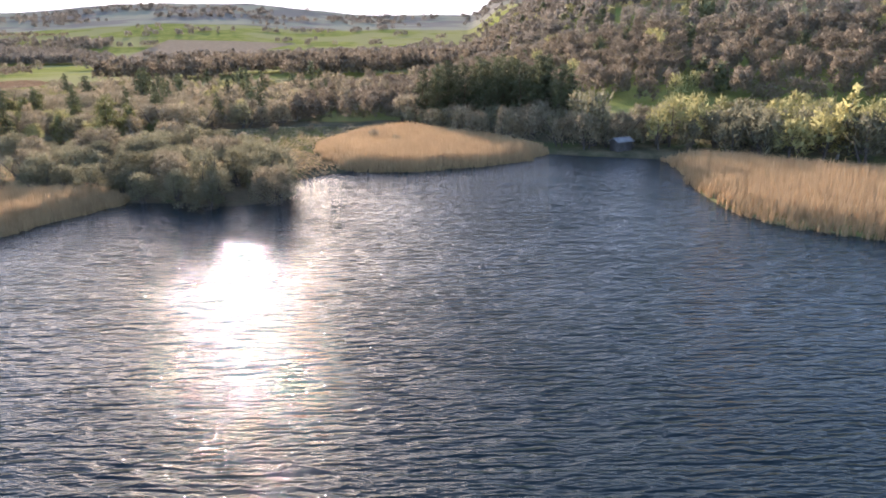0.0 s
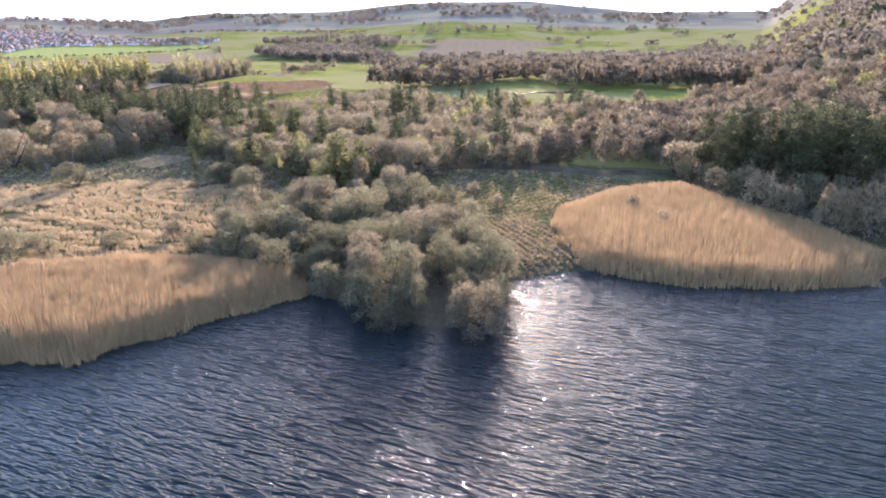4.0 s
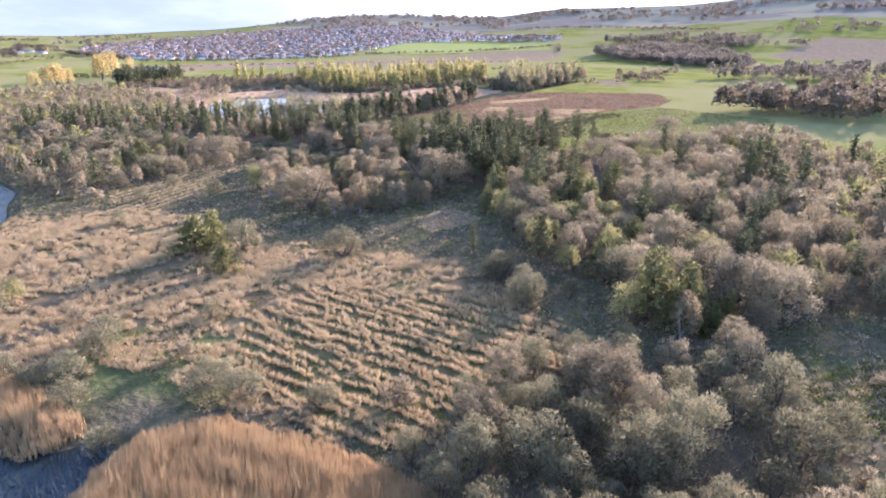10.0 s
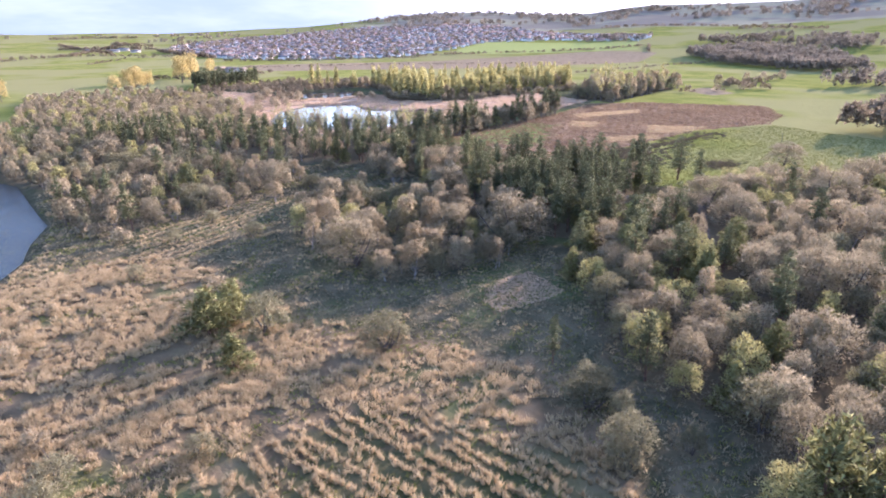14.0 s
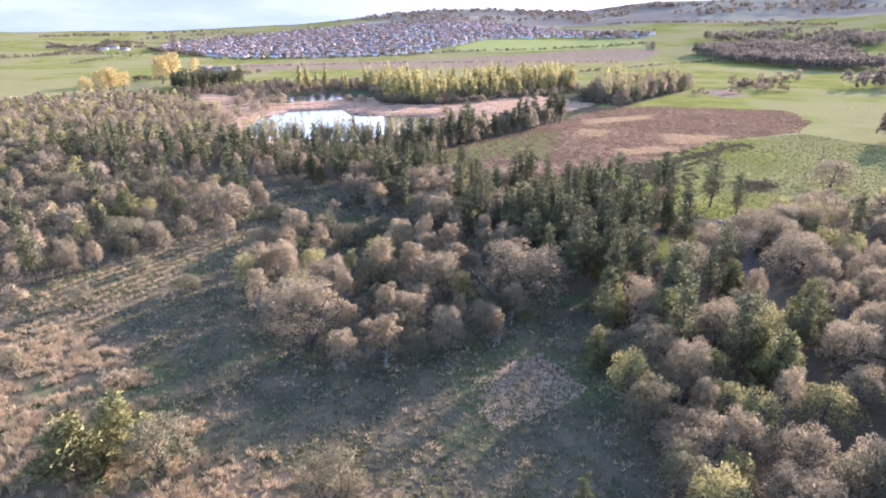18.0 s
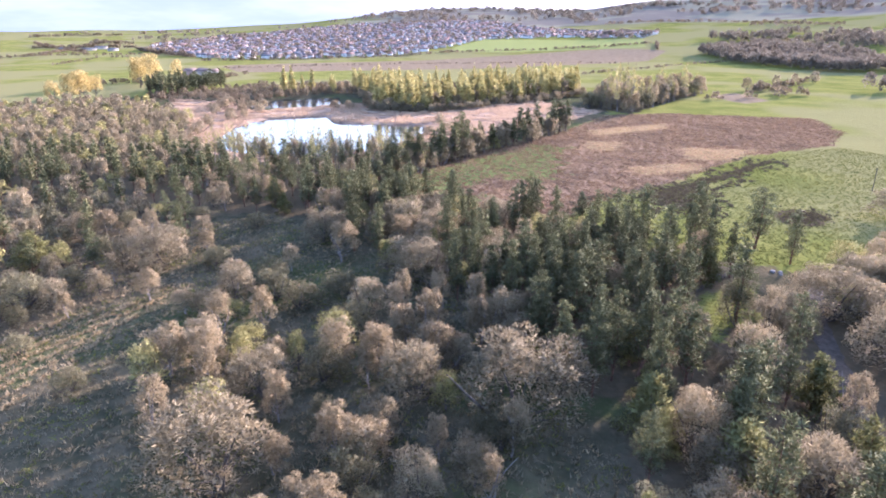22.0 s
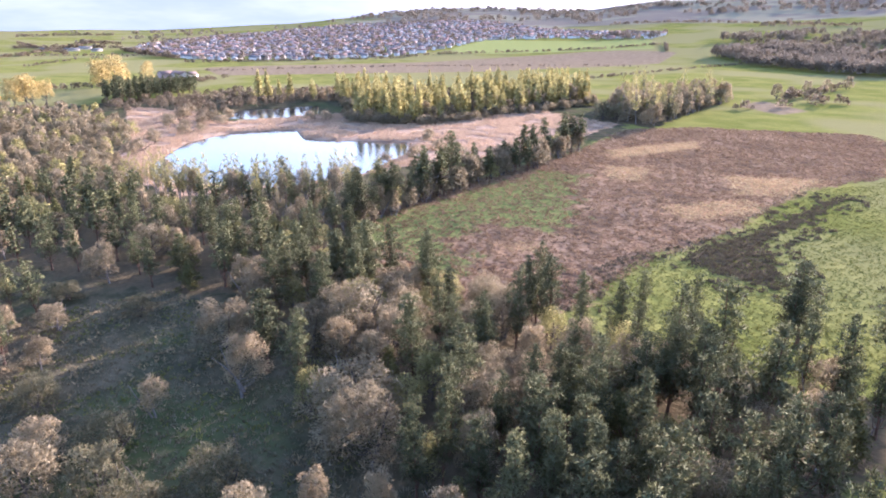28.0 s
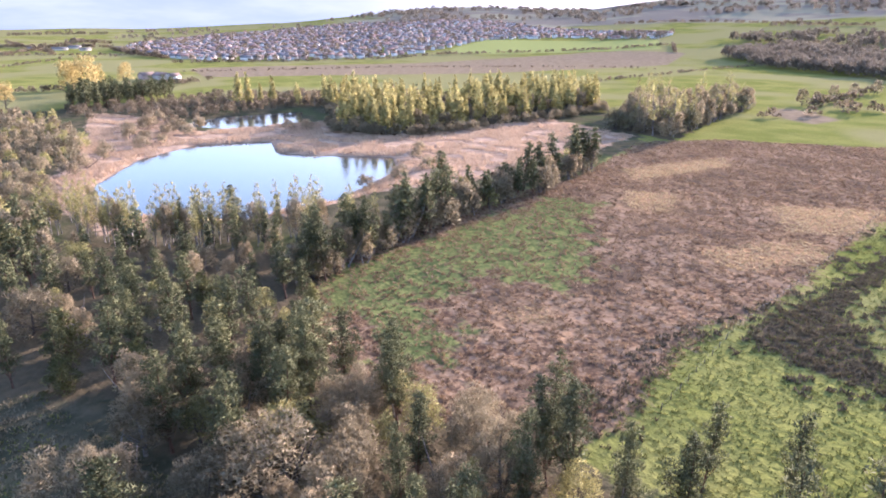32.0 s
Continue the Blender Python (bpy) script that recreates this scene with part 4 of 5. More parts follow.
for x, y, s in ((-122, 100, 1.0), (-146, 90, 0.9), (-92, 118, 1.2), (-180, 100, 0.8), (-192, 92, 0.7), (-175, 86, 0.8), (-188, 122, 1.0), (-232, 108, 1.2), (-240, 103, 1.3), (-245, 99, 1.1), (-55, 172, 0.8), (-50, 186, 0.9), (-40, 190, 0.7), (-46, 163, 0.8), (-12, 160, 0.9), (-19, 170, 1.0)):
    plant("shrub", x, y, s, rng.uniform(0.9, 1.2), group="shrubs in the marsh")
for x, y, s in ((-545, 250, 1.6), (-538, 243, 1.3), (-530, 252, 1.4), (-520, 232, 1.5), (-512, 238, 1.2), (-556, 262, 1.5), (-524, 300, 1.3), (-516, 308, 1.4), (-506, 228, 1.3), (-560, 236, 1.8), (-572, 240, 1.7), (-585, 246, 1.6),
                (-496, 214, 1.4), (-486, 212, 1.2), (-470, 203, 1.5), (-460, 200, 1.3), (-549, 228, 1.5), (-535, 226, 1.4), (-436, 330, 1.2), (-424, 322, 1.1), (-405, 316, 1.2), (-396, 300, 1.3), (-388, 284, 1.2)):
    plant("shrub", x, y, s * 1.2, rng.uniform(1.0, 1.4), group="shrubs round the pond", label="low grey-brown bush among pale reeds", level=1)
# tree line along the moor
LINE = np.array([(-318, 241), (-331, 264), (-343, 294), (-356, 331), (-372, 370)], float)
for k in np.linspace(0, 1, 104):
    x, y = (np.interp(k * 4, range(5), LINE[:, i]) + rng.normal() * 2.0 for i in (0, 1))
    plant(str(rng.choice(["pine", "birch", "alder", "leafing"], p=[0.38, 0.26, 0.28, 0.08])), x - 2, y, rng.uniform(0.7, 1.2), rng.uniform(0.9, 1.25), group="tree line along the moor")
for k in np.linspace(0, 1, 80):
    x, y = (np.interp(k * 4, range(5), c) + rng.normal() * 3.5 for c in ((-392, -372, -360, -353, -352), (198, 208, 222, 240, 264)))
    if dry(np.array([x]), np.array([y]))[0]:
        kind = str(rng.choice(["slim", "birch", "pine"], p=[0.8, 0.12, 0.08]))
        plant(kind, x, y, rng.uniform(0.75, 1.25) * {"slim": 1.0, "birch": 1.0, "pine": 0.7}[kind], {"slim": 1.0, "birch": 0.6, "pine": 0.6}[kind], group="thin trees on the pond bank", level=1)
for x, y, s in ((-757, 208, 2.6), (-768, 220, 2.9), (-780, 212, 2.5), (-809, 228, 2.2), (-838, 252, 2.0), (-674, 151, 1.9), (-680, 158, 2.2), (-688, 162, 2.0), (-697, 169, 1.7), (-664, 140, 1.6), (-640, 62, 1.6), (-648, 55, 1.4)):
    plant("golden", x, y, s * 1.2, 1.05, group="golden trees by the field", level=1)
for x, y, s in ((-452, 633, 1.3), (-464, 692, 1.2), (-464, 719, 1.2), (-463, 750, 1.3), (-458, 660, 0.9)):
    plant("alder", x, y, s, 0.9, label="bare spreading tree standing alone in the fields", group="lone field trees")
CONIFERS = [(-677, 203), (-656, 214), (-690, 268), (-735, 275), (-745, 225)]
wood(CONIFERS, 6.0, {"pine": 1.0}, "dark conifer plantation", (1.0, 1.35))

settle()

# ---------------------------------------------------------------- woods and scrub that nobody could count
pts = scatter(SCRUB_WEST, 5.2, dry)
pick = rng.random(len(pts))
for near, level in ((True, 2), (False, 3)):
    side = (pts[:, 0] > -545) == near
    far_wood("scrub", "brown bare scrub west of the pond", pts[side & (pick < 0.5)], ("willow", "birch"), SCRUB, (0.4, 0.85), level)
    far_wood("scrub", "grey-brown scrub west of the pond", pts[side & (pick >= 0.5) & (pick < 0.82)], ("alder", "birch"), ALDER, (0.45, 0.95), level)
    far_wood("scrub", "yellow leafing scrub west of the pond", pts[side & (pick >= 0.82)], ("leafing",), LEAFING, (0.45, 0.95), level)
pts = scatter([(-660, 200), (-600, 215), (-560, 240), (-600, 300), (-612, 350), (-500, 490), (-560, 540), (-650, 420), (-700, 300)], 7.0, lambda x, y: dry(x, y) & (inside(POND_REEDS, x, y) < 0))
far_wood("thicket", "dark thicket below the poplars", pts, ("willow", "alder"), FAR_LEAF, (0.5, 0.8))
edge = np.array([(-606, 352), (-560, 342), (-503, 318), (-474, 341), (-474, 372), (-485, 440), (-495, 498)], float)
along = rng.uniform(0, 6, 150)
pts = np.column_stack([np.interp(along, range(7), edge[:, i]) + rng.normal(size=150) * 2.5 for i in (0, 1)])
far_wood("thicket", "brown undergrowth along the foot of the poplars", pts, ("willow", "alder"), ALDER, (0.4, 0.8), 2)
HILL = [(20, 240), (70, 252), (145, 205), (185, 190), (330, 360), (560, 640), (560, 760), (60, 760), (10, 420)]


def hill_wood(x, y):
    s = 0.5 * x + 0.87 * y
    return (s > 262) & ~((s > 420) & (s < 446) & (x < 200)) & ~((s > 468) & (s < 525) & (x > 120)) & ((s < 560) | (ripple(x, y, 160, 9) > -0.1))


pts = scatter(HILL, 8.8, hill_wood, 70000)
slope = 0.5 * pts[:, 0] + 0.87 * pts[:, 1]
pick = rng.random(len(pts))
far_wood("hill_wood", "brown leafless wood at the foot of the hill", pts[(slope < 400) & (pick > 0.12)], ("alder", "birch", "willow"), FAR_LEAF, (1.1, 1.6), 2)
far_wood("hill_wood", "brown leafless wood climbing the hillside", pts[(slope >= 400) & (slope < 470) & (pick > 0.12)], ("alder", "birch", "willow"), HAZED_LEAF, (1.1, 1.6), 2)
far_wood("hill_wood", "brown leafless wood on the hilltop", pts[(slope >= 470) & (pick > 0.12)], ("alder", "birch"), HAZED_LEAF, (1.1, 1.6), 4)
far_wood("hill_wood", "dark pines scattered through the hillside wood", pts[pick < 0.07], ("bushpine",), NEEDLES, (1.4, 2.0), 2)
far_wood("hill_wood", "trees in young yellow leaf in the hillside wood", pts[(pick >= 0.07) & (pick <= 0.12)], ("leafing",), LEAFING, (1.1, 1.6), 2)
MID_WOOD = [(-48, 212), (-14, 218), (20, 236), (25, 330), (5, 430), (-60, 410), (-90, 395), (-160, 372), (-110, 372), (-60, 330), (-45, 250)]
pts = scatter(MID_WOOD, 6.2, lambda x, y: (y < 338) | (x > -18))
far_wood("mid_wood", "bare mixed wood beyond the reeds", pts[::4], ("alder", "birch", "willow"), ALDER, (0.8, 1.3), 2)
far_wood("mid_wood", "dark twiggy wood beyond the reeds", np.concatenate([pts[1::2], pts[2::4]]), ("alder", "willow", "birch"), FAR_LEAF, (0.8, 1.3), 2)
for ring, gap in (([(-243, 442), (-170, 452), (-40, 500), (40, 520), (60, 640), (-60, 680), (-190, 600), (-235, 520)], 9.6),
                  ([(-826, 1037), (-646, 935), (-520, 900), (-480, 960), (-640, 1170), (-820, 1200)], 10.0), ([(-963, 1230), (-813, 1284), (-650, 1250), (-700, 1420), (-900, 1420)], 14.0),
                  ([(-400, 700), (-150, 760), (20, 720), (60, 900), (-120, 1000), (-380, 860)], 14.0), ([(-110, 1000), (150, 950), (250, 1300), (-50, 1350)], 18.0)):
    pts = scatter(ring, gap, lambda x, y: (ripple(x, y, 200, 6) > -0.6) & (np.hypot((x + 108) * 0.55, y - 452) > 34))
    # outer rings take the twig colour paled to suggest haze
    far_wood("far_wood", "bare woodland among distant fields", pts, ("alder", "birch"), FAR_LEAF if gap < 9.8 else HAZED_LEAF, (1.4, 2.1), 3)


def ring_points(n, r0, r1, a0, a1, seed, cut):
    r = np.random.default_rng(seed)
    rad, az = np.sqrt(r.uniform(r0 * r0, r1 * r1, n)), np.radians(r.uniform(a0, a1, n))
    x, y = -100 + rad * np.sin(az), 120 + rad * np.cos(az)
    keep = ripple(x, y, 420, seed) > cut
    return np.column_stack([x, y])[keep]


pts = ring_points(1300, 2150, 2700, -66, 25, 21, -0.15)
far_wood("ridge_wood", "forest along the far ridge", pts, ("alder",), HAZED_LEAF, (1.3, 2.2), 4)
pts = ring_points(1500, 1300, 2300, -48, 25, 22, 0.35)
far_wood("ridge_wood", "woods on the far slopes", pts, ("alder",), HAZED_LEAF, (1.1, 1.8), 4)
pts = ring_points(700, 1700, 2650, -120, -66, 23, 0.35)
far_wood("ridge_wood", "copses on the far plain", pts, ("alder",), HAZED_LEAF, (1.0, 1.6), 4)


def hedge(points, gap=3.0, size=(0.35, 0.7), gaps=0.25):
    p = np.array(points, float)
    d = np.r_[0, np.cumsum(np.hypot(*np.diff(p, axis=0).T))]
    s = np.arange(0, d[-1], gap)
    s = s[rng.random(len(s)) > gaps]
    q = np.column_stack([np.interp(s, d, p[:, i]) + rng.normal(size=len(s)) * 0.8 for i in (0, 1)])
    far_wood("hedge", "dark field hedge with scattered trees", q, ("willow", "alder"), FAR_LEAF, size, 4)


hedge([(-815, 150), (-795, 222), (-824, 295), (-860, 330)], 3, (0.4, 0.8))
hedge([(-658, 645), (-711, 866), (-723, 981)], 4, (0.25, 0.5))
hedge([(-980, 320), (-936, 567), (-816, 786), (-742, 830)], 4, (0.25, 0.45), 0.4)
hedge([(-1160, 340), (-1120, 480), (-1085, 640), (-1109, 712), (-1071, 839), (-995, 1137), (-905, 1040)], 3.5, (0.35, 0.75))
hedge([(-428, 545), (-402, 640), (-440, 626), (-453, 707), (-480, 780)], 6, (0.3, 1.1), 0.5)
hedge([(-1546, 294), (-1380, 314), (-1260, 345)], 3, (0.6, 1.1))
hedge([(-1430, 127), (-1380, 314)], 4)
hedge([(-1700, 113), (-1640, 300)], 4, (0.6, 1.2))
hedge([(-1449, 1450), (-1264, 1624), (-900, 1600)], 5, (0.6, 1.2))
hedge([(-1005, 1334), (-920, 1263), (-739, 1321)], 5, (0.6, 1.2))
hedge([(-1100, -150), (-1429, 127), (-1900, 260)], 5, (0.5, 1.0))
hedge([(-2319, 103), (-2421, 209), (-2416, 356)], 7, (0.9, 1.5))
hedge([(-1896, 236), (-1760, 305), (-1741, 315)], 5, (0.8, 1.4))
hedge([(-1854, 120), (-1631, 164), (-1455, 200)], 5, (0.6, 1.1))
hedge([(-1166, 141), (-1319, 211), (-1376, 310)], 5, (0.3, 0.6), 0.4)
hedge([(-1913, 380), (-1850, 520), (-1700, 420)], 6, (0.7, 1.2))

# ---------------------------------------------------------------- reeds and grass
LEFT_REEDS = [(-84, 75), (-78, 77), (-70, 80), (-64, 93), (-60, 101), (-56, 107), (-62, 112), (-76, 111), (-90, 105), (-102, 98), (-105, 90), (-97, 80)]
MIDDLE_REEDS = [(-22, 134), (-15, 132), (-8, 131), (8, 136), (19, 143), (25, 152), (14, 168), (2, 181), (-11, 195), (-25, 184), (-33, 163), (-29, 148)]
RIGHT_REEDS = [(50, 140), (48, 124), (45, 108), (45, 98), (48, 89), (54, 84), (64, 76), (100, 50), (110, 90), (85, 118), (70, 130), (58, 138)]
INLET_REEDS = [(-132, 66), (-117, 74), (-110, 80), (-112, 85), (-122, 82), (-140, 74), (-146, 64)]


def spread(poly, per, keep=None):
    lo, hi = np.min(poly, 0), np.max(poly, 0)
    p = rng.uniform(lo, hi, (int(np.prod(np.subtract(hi, lo)) * per), 2))
    k = inside(poly, p[:, 0], p[:, 1]) + 1.0 * ripple(p[:, 0], p[:, 1], 6, 5) > -0.9
    if keep is not None:
        k &= keep(p[:, 0], p[:, 1])
    return p[k]


def stand(p):
    return np.clip(ground_z(p[:, 0], p[:, 1]), -0.35, 90)


for reed_ring, per in ((LEFT_REEDS, 17.0), (MIDDLE_REEDS, 8.0), (RIGHT_REEDS, 4.8), (INLET_REEDS, 8.0)):
    p = spread(reed_ring, per)
    blades("reed_bed", "tall tan reeds standing at the water's edge", "reeds", p, stand(p), REED, 2.75, 0.05, 5, 0.085,
           tall=np.clip(0.62 + 0.13 * inside(reed_ring, p[:, 0], p[:, 1]), 0.5, 1.0) * (1 + 0.08 * ripple(p[:, 0], p[:, 1], 7, 71) + 0.08 * ripple(p[:, 0], p[:, 1], 2.2, 72)))
p = spread(POND_REEDS, 1.2, lambda x, y: dry(x, y) & (ripple(x, y, 25, 8) > -0.25))
blades("reed_bed", "tan reed swamp round the pond", "reeds", p, stand(p), PALE_REED, 1.2, 0.13, 4, 0.3)
p = spread(MARSH, 1.15, lambda x, y: dry(x, y) & (inside(MARSH, x, y) > 7 * ripple(x, y, 16, 60) + 2) & ((inside(FURROWS, x, y) < 0) | (rng.random(x.shape) < 0.06)) & (ripple(x, y, 9, 31) + 0.7 * ripple(x, y, 28, 32) > rng.uniform(-1.0, 0.5, x.shape)))
p = np.repeat(p, 6, axis=0) + rng.normal(size=(len(p) * 6, 2)) * 0.33
blades("tussocks", "straw-coloured grass tussocks in the marsh", "grass", p, stand(p), TUSSOCK, 0.95, 0.06, 7, 0.45)
rows_u, rows_v = np.meshgrid(np.arange(-60, 60, 0.45), np.arange(-60, 60, 2.2))
rows_u, rows_v = rows_u.ravel() + rng.normal(size=rows_u.size) * 0.15, rows_v.ravel() + rng.normal(size=rows_u.size) * 0.3 + 0.5 * np.sin(rows_u.ravel() * 0.31 + rows_v.ravel()) + 0.5 * np.sin(rows_u.ravel() * 0.12)
ca, sa = math.cos(radians(15)), math.sin(radians(15))
p = np.column_stack([-108 + rows_u * ca - rows_v * sa, 128 + rows_u * sa + rows_v * ca])
p = p[(inside(FURROWS, p[:, 0], p[:, 1]) > 0) & (rng.random(len(p)) > 0.04 + 0.3 * (ripple(p[:, 0], p[:, 1], 14, 40) > 0.3))]
blades("tussock_rows", "long parallel rows of straw tussocks", "grass", p, stand(p), TUSSOCK, 1.0, 0.055, 32, 0.34)
RIDGES = [(-205, 112), (-216, 107), (-236, 112), (-253, 138), (-252, 156), (-228, 137), (-212, 120)]
ru, rv = np.meshgrid(np.arange(-40, 40, 0.45), np.arange(-40, 40, 3.0))
ru, rv = ru.ravel() + rng.normal(size=ru.size) * 0.15, rv.ravel() + rng.normal(size=ru.size) * 0.28
cb, sb = math.cos(radians(122)), math.sin(radians(122))
p = np.column_stack([-230 + ru * cb - rv * sb, 130 + ru * sb + rv * cb])
p = p[(inside(RIDGES, p[:, 0], p[:, 1]) > 0) & (rng.random(len(p)) > 0.25)]
blades("tussock_rows", "pale tussock rows between green furrows", "grass", p, stand(p), TUSSOCK, 0.7, 0.13, 9, 0.6)
LUMPS = [(-201, 78), (-225, 87), (-219, 94), (-196, 89), (-180, 81), (-176, 79)]
lu, lv = np.meshgrid(np.arange(-40, 40, 1.9), np.arange(-30, 30, 2.6))
lu, lv = lu.ravel() + rng.normal(size=lu.size) * 0.35, lv.ravel() + rng.normal(size=lu.size) * 0.25
p = np.column_stack([-195 + lu * 0.82 - lv * 0.57, 97 - lu * 0.57 - lv * 0.82])
p = p[inside(LUMPS, p[:, 0], p[:, 1]) > -1]
p = np.repeat(p, 9, axis=0) + rng.normal(size=(len(p) * 9, 2)) * 0.32
blades("tussocks", "big rounded straw tussocks along the lake shore", "grass", p, stand(p), TUSSOCK, 0.95, 0.08, 7, 0.55)
SLOPE = [(-32, 124), (-27, 127), (-22, 134), (-29, 147), (-38, 158), (-44, 152), (-41, 140), (-36, 132)]
cu, cv = np.meshgrid(np.arange(-24, 24, 0.3), np.arange(-14, 14, 1.5))
cu, cv = cu.ravel() + rng.normal(size=cu.size) * 0.12, cv.ravel() + rng.normal(size=cu.size) * 0.22
p = np.column_stack([-33 + cu * 0.68 - cv * 0.73, 142 - cu * 0.73 - cv * 0.68])
p = p[(inside(SLOPE, p[:, 0], p[:, 1]) > 0.3 * ripple(p[:, 0], p[:, 1], 4, 83)) & (rng.random(len(p)) > 0.25)]
blades("cut_reeds", "swathes of cut tan reeds lying on the bank", "reeds", p, stand(p), REED, 0.5, 0.06, 10, 0.7)
MEADOW = [(-62, 163), (-59, 180), (-53, 194), (-42, 199), (-33, 176), (-37, 155), (-44, 152), (-51, 160)]
mu, mv = np.meshgrid(np.arange(-30, 30, 0.4), np.arange(-30, 30, 2.2))
mu, mv = mu.ravel() + rng.normal(size=mu.size) * 0.15, mv.ravel() + rng.normal(size=mu.size) * 0.3
p = np.column_stack([-47 + mu * 0.5 - mv * 0.866, 175 + mu * 0.866 + mv * 0.5])
p = p[(inside(MEADOW, p[:, 0], p[:, 1]) > 1.5 * ripple(p[:, 0], p[:, 1], 6, 81)) & (rng.random(len(p)) > 0.3)]
blades("tussock_rows", "pale tussock rows in a sunny green meadow", "grass", p, stand(p), TUSSOCK, 0.55, 0.09, 9, 0.6)
p = spread(MEADOW, 3.0, dry)
blades("green_tufts", "bright green grass between tussock rows", "grass", p, stand(p), GRASS_TUFT, 0.4, 0.13, 5, 0.6)
p = spread([(-163, 178), (-162, 184), (-152, 183), (-149, 174), (-150, 166), (-156, 168)], 5.0)
blades("tussocks", "patch of flattened pale grass", "grass", p, stand(p), PALE_REED, 0.35, 0.12, 6, 0.9)
OPEN_WET = [(-300, 90), (-206, 76), (-60, 108), (-30, 124), (-20, 200), (-60, 200), (-100, 175), (-160, 195), (-250, 215), (-300, 190)]
p = spread(OPEN_WET, 1.3, lambda x, y: dry(x, y) & (inside(MARSH, x, y) < 4))
blades("rough_grass", "rough grass with green and straw tufts", "grass", p, stand(p), ROUGH, 0.55, 0.085, 5, 0.6)
p = spread(OPEN_WET, 1.2, lambda x, y: dry(x, y) & (inside(MARSH, x, y) < 6) & (ripple(x, y, 13, 61) + 0.8 * ripple(x, y, 4, 62) > 0.45))
blades("tussocks", "pale straw tussocks scattered over wet ground", "grass", p, stand(p), TUSSOCK, 0.6, 0.085, 6, 0.6)
p = spread(OPEN_WET, 0.7, lambda x, y: dry(x, y) & (ripple(x, y, 22, 15) > 0.0))
blades("green_tufts", "dark green grass tufts in the wet ground", "grass", p, stand(p), GRASS_TUFT, 0.4, 0.14, 5, 0.6)
p = spread(MOOR, 1.4, lambda x, y: (ripple(x, y, 5, 12) + 0.6 * ripple(x, y, 2.2, 13) > -0.2) & (np.max([inside(q, x, y) for q in STRAW], 0) < 2 * ripple(x, y, 5, 14)))
blades("moor_tufts", "brown and bleached moor grass tufts", "grass", p, stand(p), MOOR_TUFT, 0.6, 0.10, 6, 0.6)
p = np.concatenate([spread(q, 2.0, lambda x, y: ripple(x, y, 3, 15) > -0.4) for q in STRAW])
blades("tussocks", "bleached straw tufts in patches on the moor", "grass", p, stand(p), TUSSOCK, 0.5, 0.10, 6, 0.6)
p = spread(DARK_STRIP, 2.2, lambda x, y: ripple(x, y, 3.5, 41) > -0.25)
blades("rushes", "dark rushes in a wet strip beside the pasture", "grass", p, stand(p), RUSH, 0.7, 0.15, 6, 0.35)
EDGE = [(-266, 294), (-266, 286), (-262, 272), (-256, 256), (-248, 253), (-246, 262), (-256, 270), (-261, 284), (-262, 294)]
p = spread(EDGE, 1.1, lambda x, y: ripple(x, y, 3.0, 42) > 0.0)
blades("rushes", "dark rushes along the ragged edge of the moor", "grass", p, stand(p), RUSH, 0.7, 0.15, 6, 0.35)
p = np.random.default_rng(9).normal((-217, 322), (3.5, 5.0), (420, 2))
blades("rushes", "dark trampled rushes round a puddle", "grass", p, stand(p), RUSH, 0.6, 0.12, 6, 0.4)
PASTURE = [(-264, 292), (-252, 262), (-236, 256), (-204, 270), (-186, 300), (-176, 360), (-200, 440), (-270, 440), (-279, 380), (-264, 330)]
p = spread(PASTURE, 0.07, lambda x, y: np.abs(inside(DARK_STRIP, x, y)) < 9)
p = np.concatenate([np.column_stack([p[:, 0] + rng.normal(size=len(p)) * 0.5, p[:, 1] + rng.normal(size=len(p)) * 0.5]) for _ in range(4)])
blades("rushes", "dark rush clumps dotted over the pasture", "grass", p, stand(p), RUSH, 0.75, 0.2, 7, 0.4)
p = spread(PASTURE, 1.9, lambda x, y: ripple(x, y, 4, 51) > -0.5)
blades("pasture_tufts", "short green pasture tufts", "grass", p, stand(p), GRASS_TUFT, 0.36, 0.11, 4, 0.65)

gu, gv = np.meshgrid(np.arange(-20, 20, 0.35), np.arange(-20, 20, 1.7))
gu, gv = gu.ravel(), gv.ravel() + rng.normal(size=gu.size) * 0.2
p = np.column_stack([-188 + gu * 0.75 - gv * 0.66, 249 + gu * 0.66 + gv * 0.75])
p = p[inside(GLADE, p[:, 0], p[:, 1]) > -0.5]
blades("glade_grass", "bright green grass in a sunny glade", "grass", p, stand(p), GRASS_TUFT, 0.3, 0.13, 4, 0.7)

# ---------------------------------------------------------------- town
WALLS = [plain("white_render", (0.64, 0.61, 0.575), (0.82, 0.79, 0.74), 0.3), plain("cream_render", (0.44, 0.38, 0.31), (0.60, 0.52, 0.43), 0.3), plain("pink_harling", (0.36, 0.26, 0.22), (0.50, 0.37, 0.31), 0.3)]
ROOFS = [plain("slate", (0.115, 0.112, 0.112), (0.20, 0.195, 0.19), 0.4), plain("brown_tile", (0.17, 0.115, 0.088), (0.27, 0.19, 0.145), 0.4), plain("red_tile", (0.27, 0.16, 0.12), (0.37, 0.235, 0.18), 0.4)]


